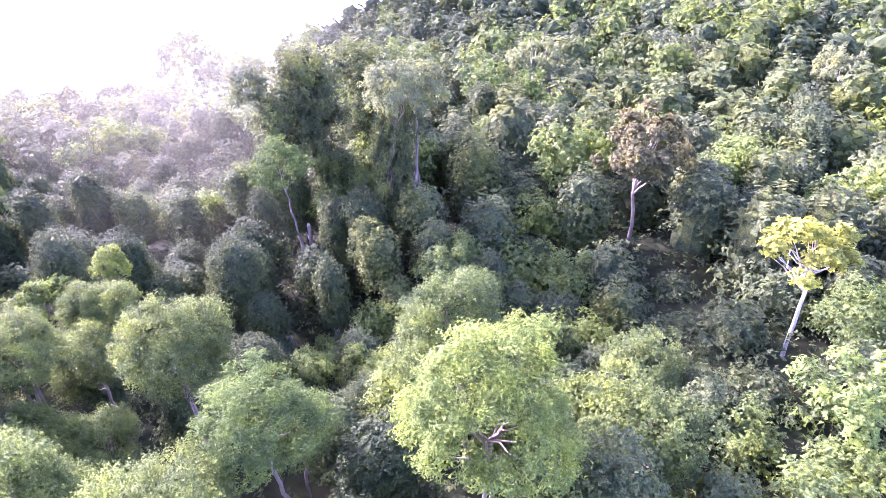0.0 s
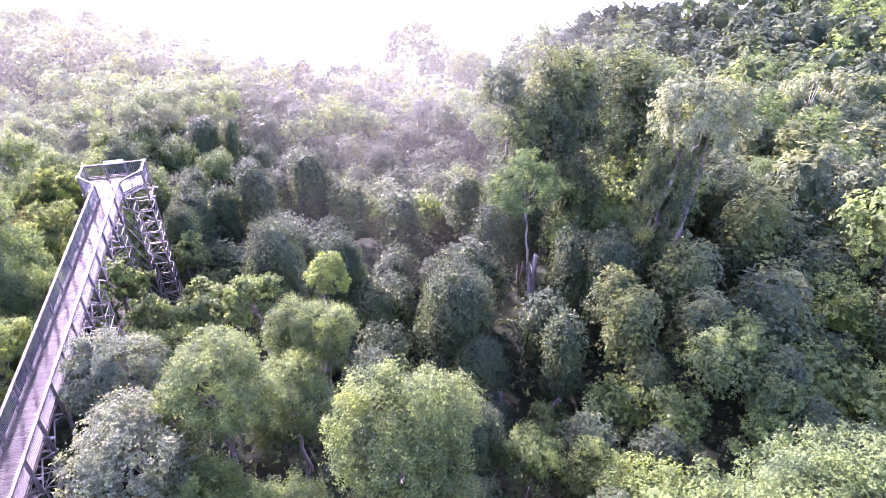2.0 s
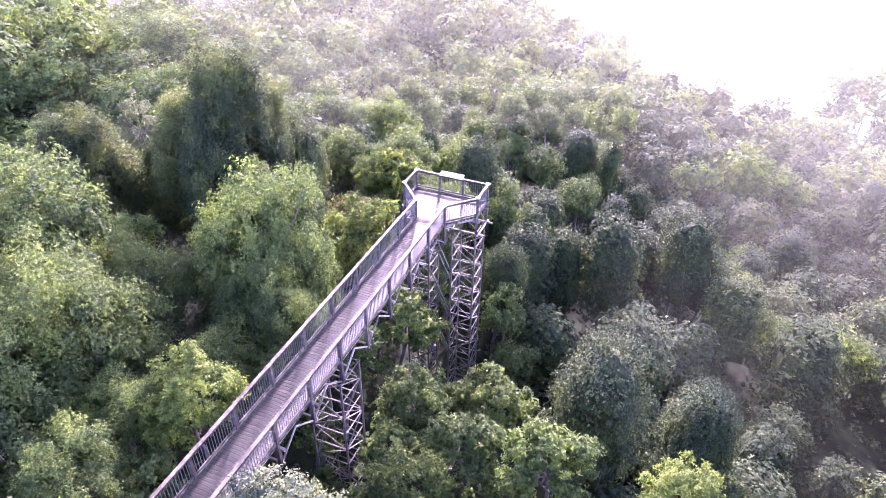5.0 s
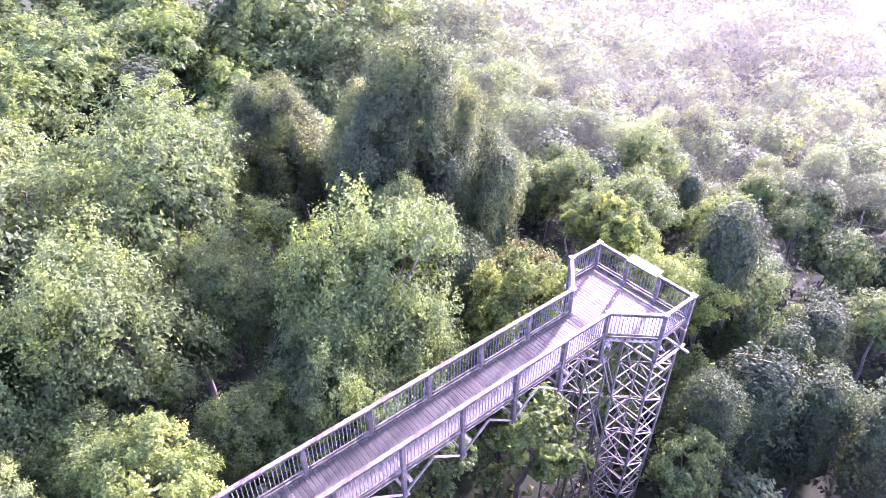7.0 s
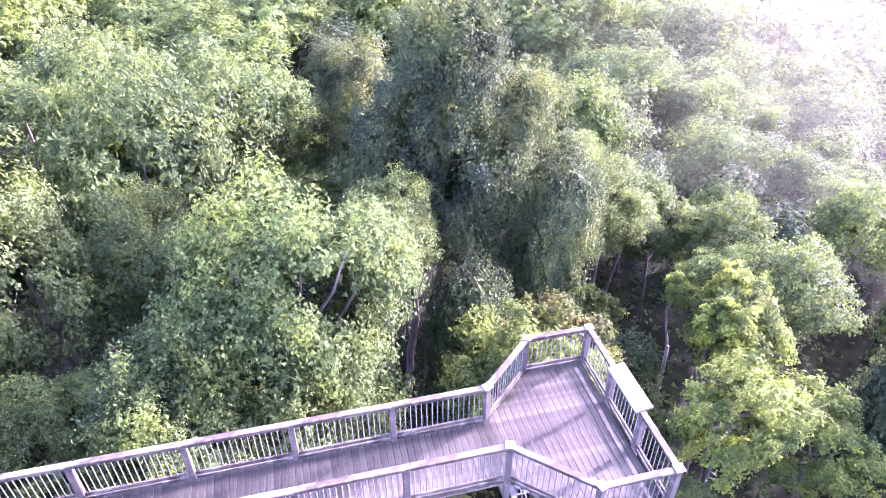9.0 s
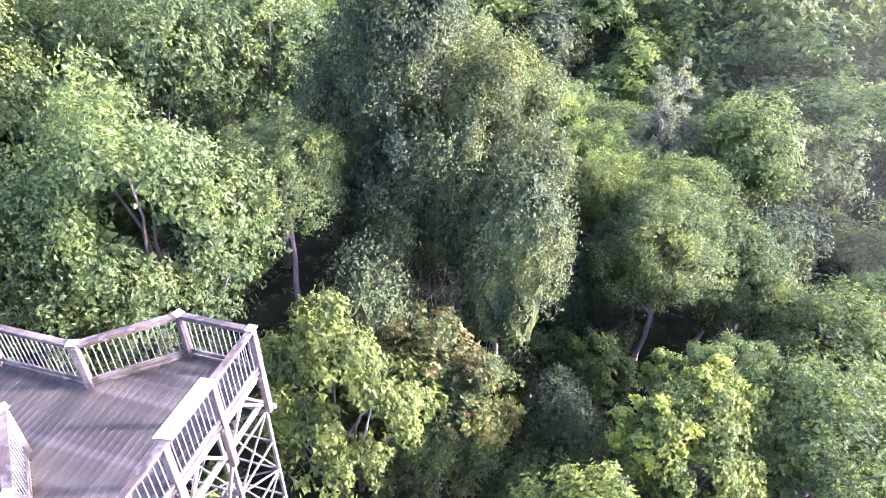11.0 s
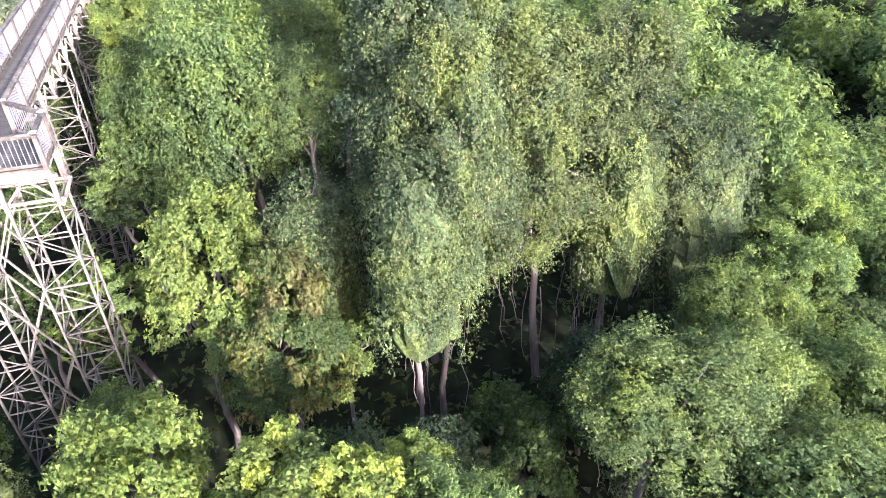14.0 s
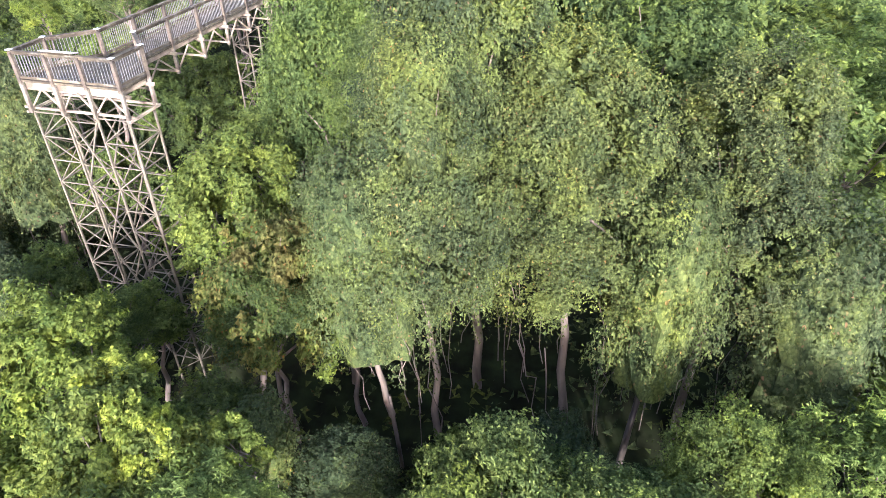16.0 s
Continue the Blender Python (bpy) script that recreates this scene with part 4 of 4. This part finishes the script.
# bearers and joists under the planks
for x in (-0.62, 0.0, 0.62):
    part("joist", beam((x, -BAY * BAYS, -0.14), (x, FRONT - 0.1, -0.14), 0.07, 0.18), FRAME, walkway)
for x in (-1.75, -1.2, 1.2, 1.75):
    part("joist", beam((x, max(0.1, (abs(x) - NECK) / (WIDE - NECK) * FLARE + 0.1), -0.14), (x, FRONT - 0.1, -0.14), 0.07, 0.18), FRAME, walkway)
for side in (-1, 1):
    part("fascia", beam((side * (NECK - 0.1), -BAY * BAYS, -0.15), (side * (NECK - 0.1), 0.05, -0.15), 0.045, 0.22), FRAME, walkway)
    part("fascia", beam((side * (NECK - 0.09), 0.08, -0.15), (side * (WIDE - 0.12), FLARE + 0.06, -0.15), 0.045, 0.22), FRAME, walkway)
    part("fascia", beam((side * (WIDE - 0.1), FLARE + 0.1, -0.15), (side * (WIDE - 0.1), FRONT - 0.12, -0.15), 0.045, 0.22), FRAME, walkway)
part("fascia", beam((-WIDE + 0.08, FRONT - 0.095, -0.15), (WIDE - 0.08, FRONT - 0.095, -0.15), 0.045, 0.22), FRAME, walkway)


def post(x, y, turn=0.0, capped=True):
    bm = box((0.13, 0.13, RAIL_Z - 0.03 - POST_LOW), (0, 0, (RAIL_Z - 0.03 + POST_LOW) / 2), None, 0.012)
    ob = tagged(empty("post", (x, y, 0), turn), "square weathered timber post bolted through the deck edge", "post", "railing posts")
    part("shaft", bm, POST, ob)
    bolts = bmesh.new()
    for z in (-0.1, -0.2):
        bmesh.ops.create_cone(bolts, cap_ends=True, segments=8, radius1=0.02, radius2=0.02, depth=0.17, matrix=pose(0, 0, z, 0, 90, 0))
    part("bolt", bolts, STEEL, ob)
    if capped:
        part("cap", box((0.19, 0.19, 0.02), (0, 0, RAIL_Z + 0.058), None, 0.006), CAP, ob, "bent zinc cap plate over the rail joint")
    return ob


ROD_BM = bmesh.new()
bmesh.ops.create_cone(ROD_BM, cap_ends=False, segments=6, radius1=0.011, radius2=0.011, depth=0.8)
ROD_MESH = bpy.data.meshes.new("baluster")
ROD_BM.to_mesh(ROD_MESH)
ROD_BM.free()
ROD_MESH.materials.append(ROD)


def railing(a, b):
    """One bay of railing from post a to post b."""
    m, n = along((*a, 0), (*b, 0))
    ob = tagged(new("railing"), "timber-railed bay of thin steel balusters between posts", "railing", "railing bays")
    ob.empty_display_size = 0.2
    ob.matrix_basis = m
    part("handrail", box((0.14, n + 0.02, 0.05), (0, n / 2, RAIL_Z + 0.02), None, 0.008), RAIL, ob)
    part("upper_rail", box((0.045, n - 0.13, 0.09), (0, n / 2, RAIL_Z - 0.052), None, 0.005), RAIL, ob)
    part("lower_rail", box((0.045, n - 0.13, 0.09), (0, n / 2, 0.155), None, 0.005), RAIL, ob)
    part("kickboard", box((0.05, n - 0.13, 0.07), (0, n / 2, 0.039), None, 0.005), RAIL, ob)
    count = int((n - 0.2) / 0.115)
    for i in range(count):
        rod = part("baluster", ROD_MESH, None, ob)
        rod.location = (0, 0.1 + (n - 0.2) * (i + 0.5) / count, 0.58)


P = {"n1": (-NECK, 0), "n2": (-WIDE, FLARE), "n3": (-WIDE, FRONT), "m1": (-0.66, FRONT), "m2": (0.66, FRONT), "n4": (WIDE, FRONT), "n5": (WIDE, FLARE), "n6": (NECK, 0)}
ring = ["n1", "n2", "n3", "m1", "m2", "n4", "n5", "n6"]
for k in ring:
    post(*P[k], 0 if k[0] == "m" or k in ("n3", "n4") else 20 if k in ("n1", "n5") else -20, k[0] == "n")
for a, b in zip(ring, ring[1:]):
    railing(P[a], P[b])
for side in (-1, 1):
    for i in range(BAYS):
        post(side * NECK, -BAY * (i + 1), 0, False)
        railing((side * NECK, -BAY * (i + 1)), (side * NECK, -BAY * i))


def strut(name, a, b, w, parent, mat=FRAME):
    return part(name, beam(a, b, w, w, 0.004), mat, parent)


# cross bearers and diagonal struts below the deck
for i in range(BAYS + 1):
    y = -BAY * i
    strut("bearer", (-NECK - 0.2, y + 0.1, -0.3), (NECK + 0.2, y + 0.1, -0.3), 0.1, walkway)
    strut("cross_tie", (-NECK - 0.1, y + 0.09, -1.02), (NECK + 0.1, y + 0.09, -1.02), 0.07, walkway)
    for side in (-1, 1):
        if i < BAYS:
            strut("brace", (side * NECK, y - 0.08, -1.0), (side * NECK, y - BAY / 2, -0.26), 0.055, walkway)
            strut("brace", (side * NECK, y - BAY + 0.08, -1.0), (side * NECK, y - BAY / 2, -0.26), 0.055, walkway)
for y in (FLARE, FRONT - 0.2):
    strut("bearer", (-WIDE - 0.15, y, -0.3), (WIDE + 0.15, y, -0.3), 0.11, walkway)
    strut("cross_tie", (-WIDE - 0.1, y, -1.05), (WIDE + 0.45, y, -1.05), 0.08, walkway)
for side in (-1, 1):
    strut("cross_tie", (side * (WIDE + 0.1), FLARE - 0.1, -1.1), (side * (WIDE + 0.1), FRONT + 0.1, -1.1), 0.08, walkway)
    for x0, x1 in ((WIDE, 1.33), (0.66, 1.33), (0.66, 0.1)):
        strut("brace", (side * x0, FRONT - 0.09, -1.0), (side * x1, FRONT - 0.09, -0.26), 0.055, walkway)


def tower(x0, x1, y0, y1, top, lift=0.95):
    """A lattice mast of four legs with rungs and one diagonal a bay on each face."""
    cx, cy = (x0 + x1) / 2, (y0 + y1) / 2
    base = float(ground_z(np.float64(cx), np.float64(cy))) - 0.3
    ob = tagged(empty("support_tower", (cx, cy, base)), "tall lattice mast of pale struts standing under the deck", "support tower", "lattice support towers")
    hx, hy = (x1 - x0) / 2, (y1 - y0) / 2
    corners = [(-hx, -hy), (hx, -hy), (hx, hy), (-hx, hy)]
    tall = top - base
    for c in corners:
        part("leg", box((0.075, 0.075, tall), (c[0], c[1], tall / 2), None, 0.008), STEEL, ob)
    n = int(tall / lift)
    for k in range(4):
        a, b = corners[k], corners[(k + 1) % 4]
        rung = bpy.data.meshes.new("rung")
        bm = beam((*a, 0), (*b, 0), 0.042, 0.042, 0.004)
        bm.to_mesh(rung)
        bm.free()
        rung.materials.append(STEEL)
        slants = []
        for u, v in ((a, b), (b, a)):
            me = bpy.data.meshes.new("diagonal")
            bm = beam((*u, 0), (*v, lift), 0.038, 0.038, 0.004)
            bm.to_mesh(me)
            bm.free()
            me.materials.append(STEEL)
            slants.append(me)
        for i in range(n):
            z = tall - 0.06 - i * lift
            part("rung", rung, None, ob).location = (0, 0, z)
            part("diagonal", slants[(i + k) % 2], None, ob).location = (0, 0, z - lift)
    return ob


tower(-WIDE + 0.05, -0.66, FLARE + 0.1, FRONT - 0.05, -1.08)
tower(0.66, WIDE - 0.05, FLARE + 0.1, FRONT - 0.05, -1.08)
tower(-NECK, NECK, -10.45, -9.0, -1.08)
tower(-NECK, NECK, -BAY * 11 + 0.2, -BAY * 10 - 0.2, -1.08)
# crossed stays between the two masts of the lookout
stays = tagged(empty("tower_bracing", (0, 0, -1)), "crossed timber stays tying the two lookout masts", "bracing")
for i in range(4):
    z = -0.2 - i * 2.85
    for y in (FLARE + 0.1, FRONT - 0.05):
        strut("stay", (-0.62, y, z), (0.62, y - 0.05, z - 2.6), 0.06, stays, STEEL)
        strut("stay", (0.62, y, z), (-0.62, y + 0.05, z - 2.6), 0.06, stays, STEEL)

# the information panel on the front rail
sign = tagged(empty("information_panel", (0, FRONT, RAIL_Z)), "tilted white information panel mounted on the lookout rail", "sign")
tilt = pose(0, 0.0, 0.13, 14, 0, 0)
part("panel", box((1.28, 0.36, 0.02), (0, 0, 0), tilt, 0.006), PANEL, sign)
part("frame", box((1.32, 0.4, 0.018), (0, 0, -0.022), tilt, 0.006), STEEL, sign)
for x in (-0.45, 0.45):
    part("bracket", beam((x, 0, -0.02), (x, 0.02, 0.15), 0.05, 0.05), STEEL, sign)

# planks, laid across the walk
PITCH = 0.145
y = FRONT - 0.06
shared = {}
k = 0
while y > -BAY * BAYS:
    half = round(deck_half(y - 0.07), 2)
    if half not in shared:
        me = bpy.data.meshes.new("plank")
        bm = box((2 * half, PITCH - 0.005, 0.045), (0, 0, 0), None, 0.004)
        bm.to_mesh(me)
        bm.free()
        me.materials.append(DECK)
        shared[half] = me
    ob = part("plank", shared[half], None, walkway)
    ob.location = (0.012 * math.sin(k * 2.3), y - PITCH / 2, -0.0225 + 0.002 * math.sin(k * 5.1))
    y -= PITCH
    k += 1
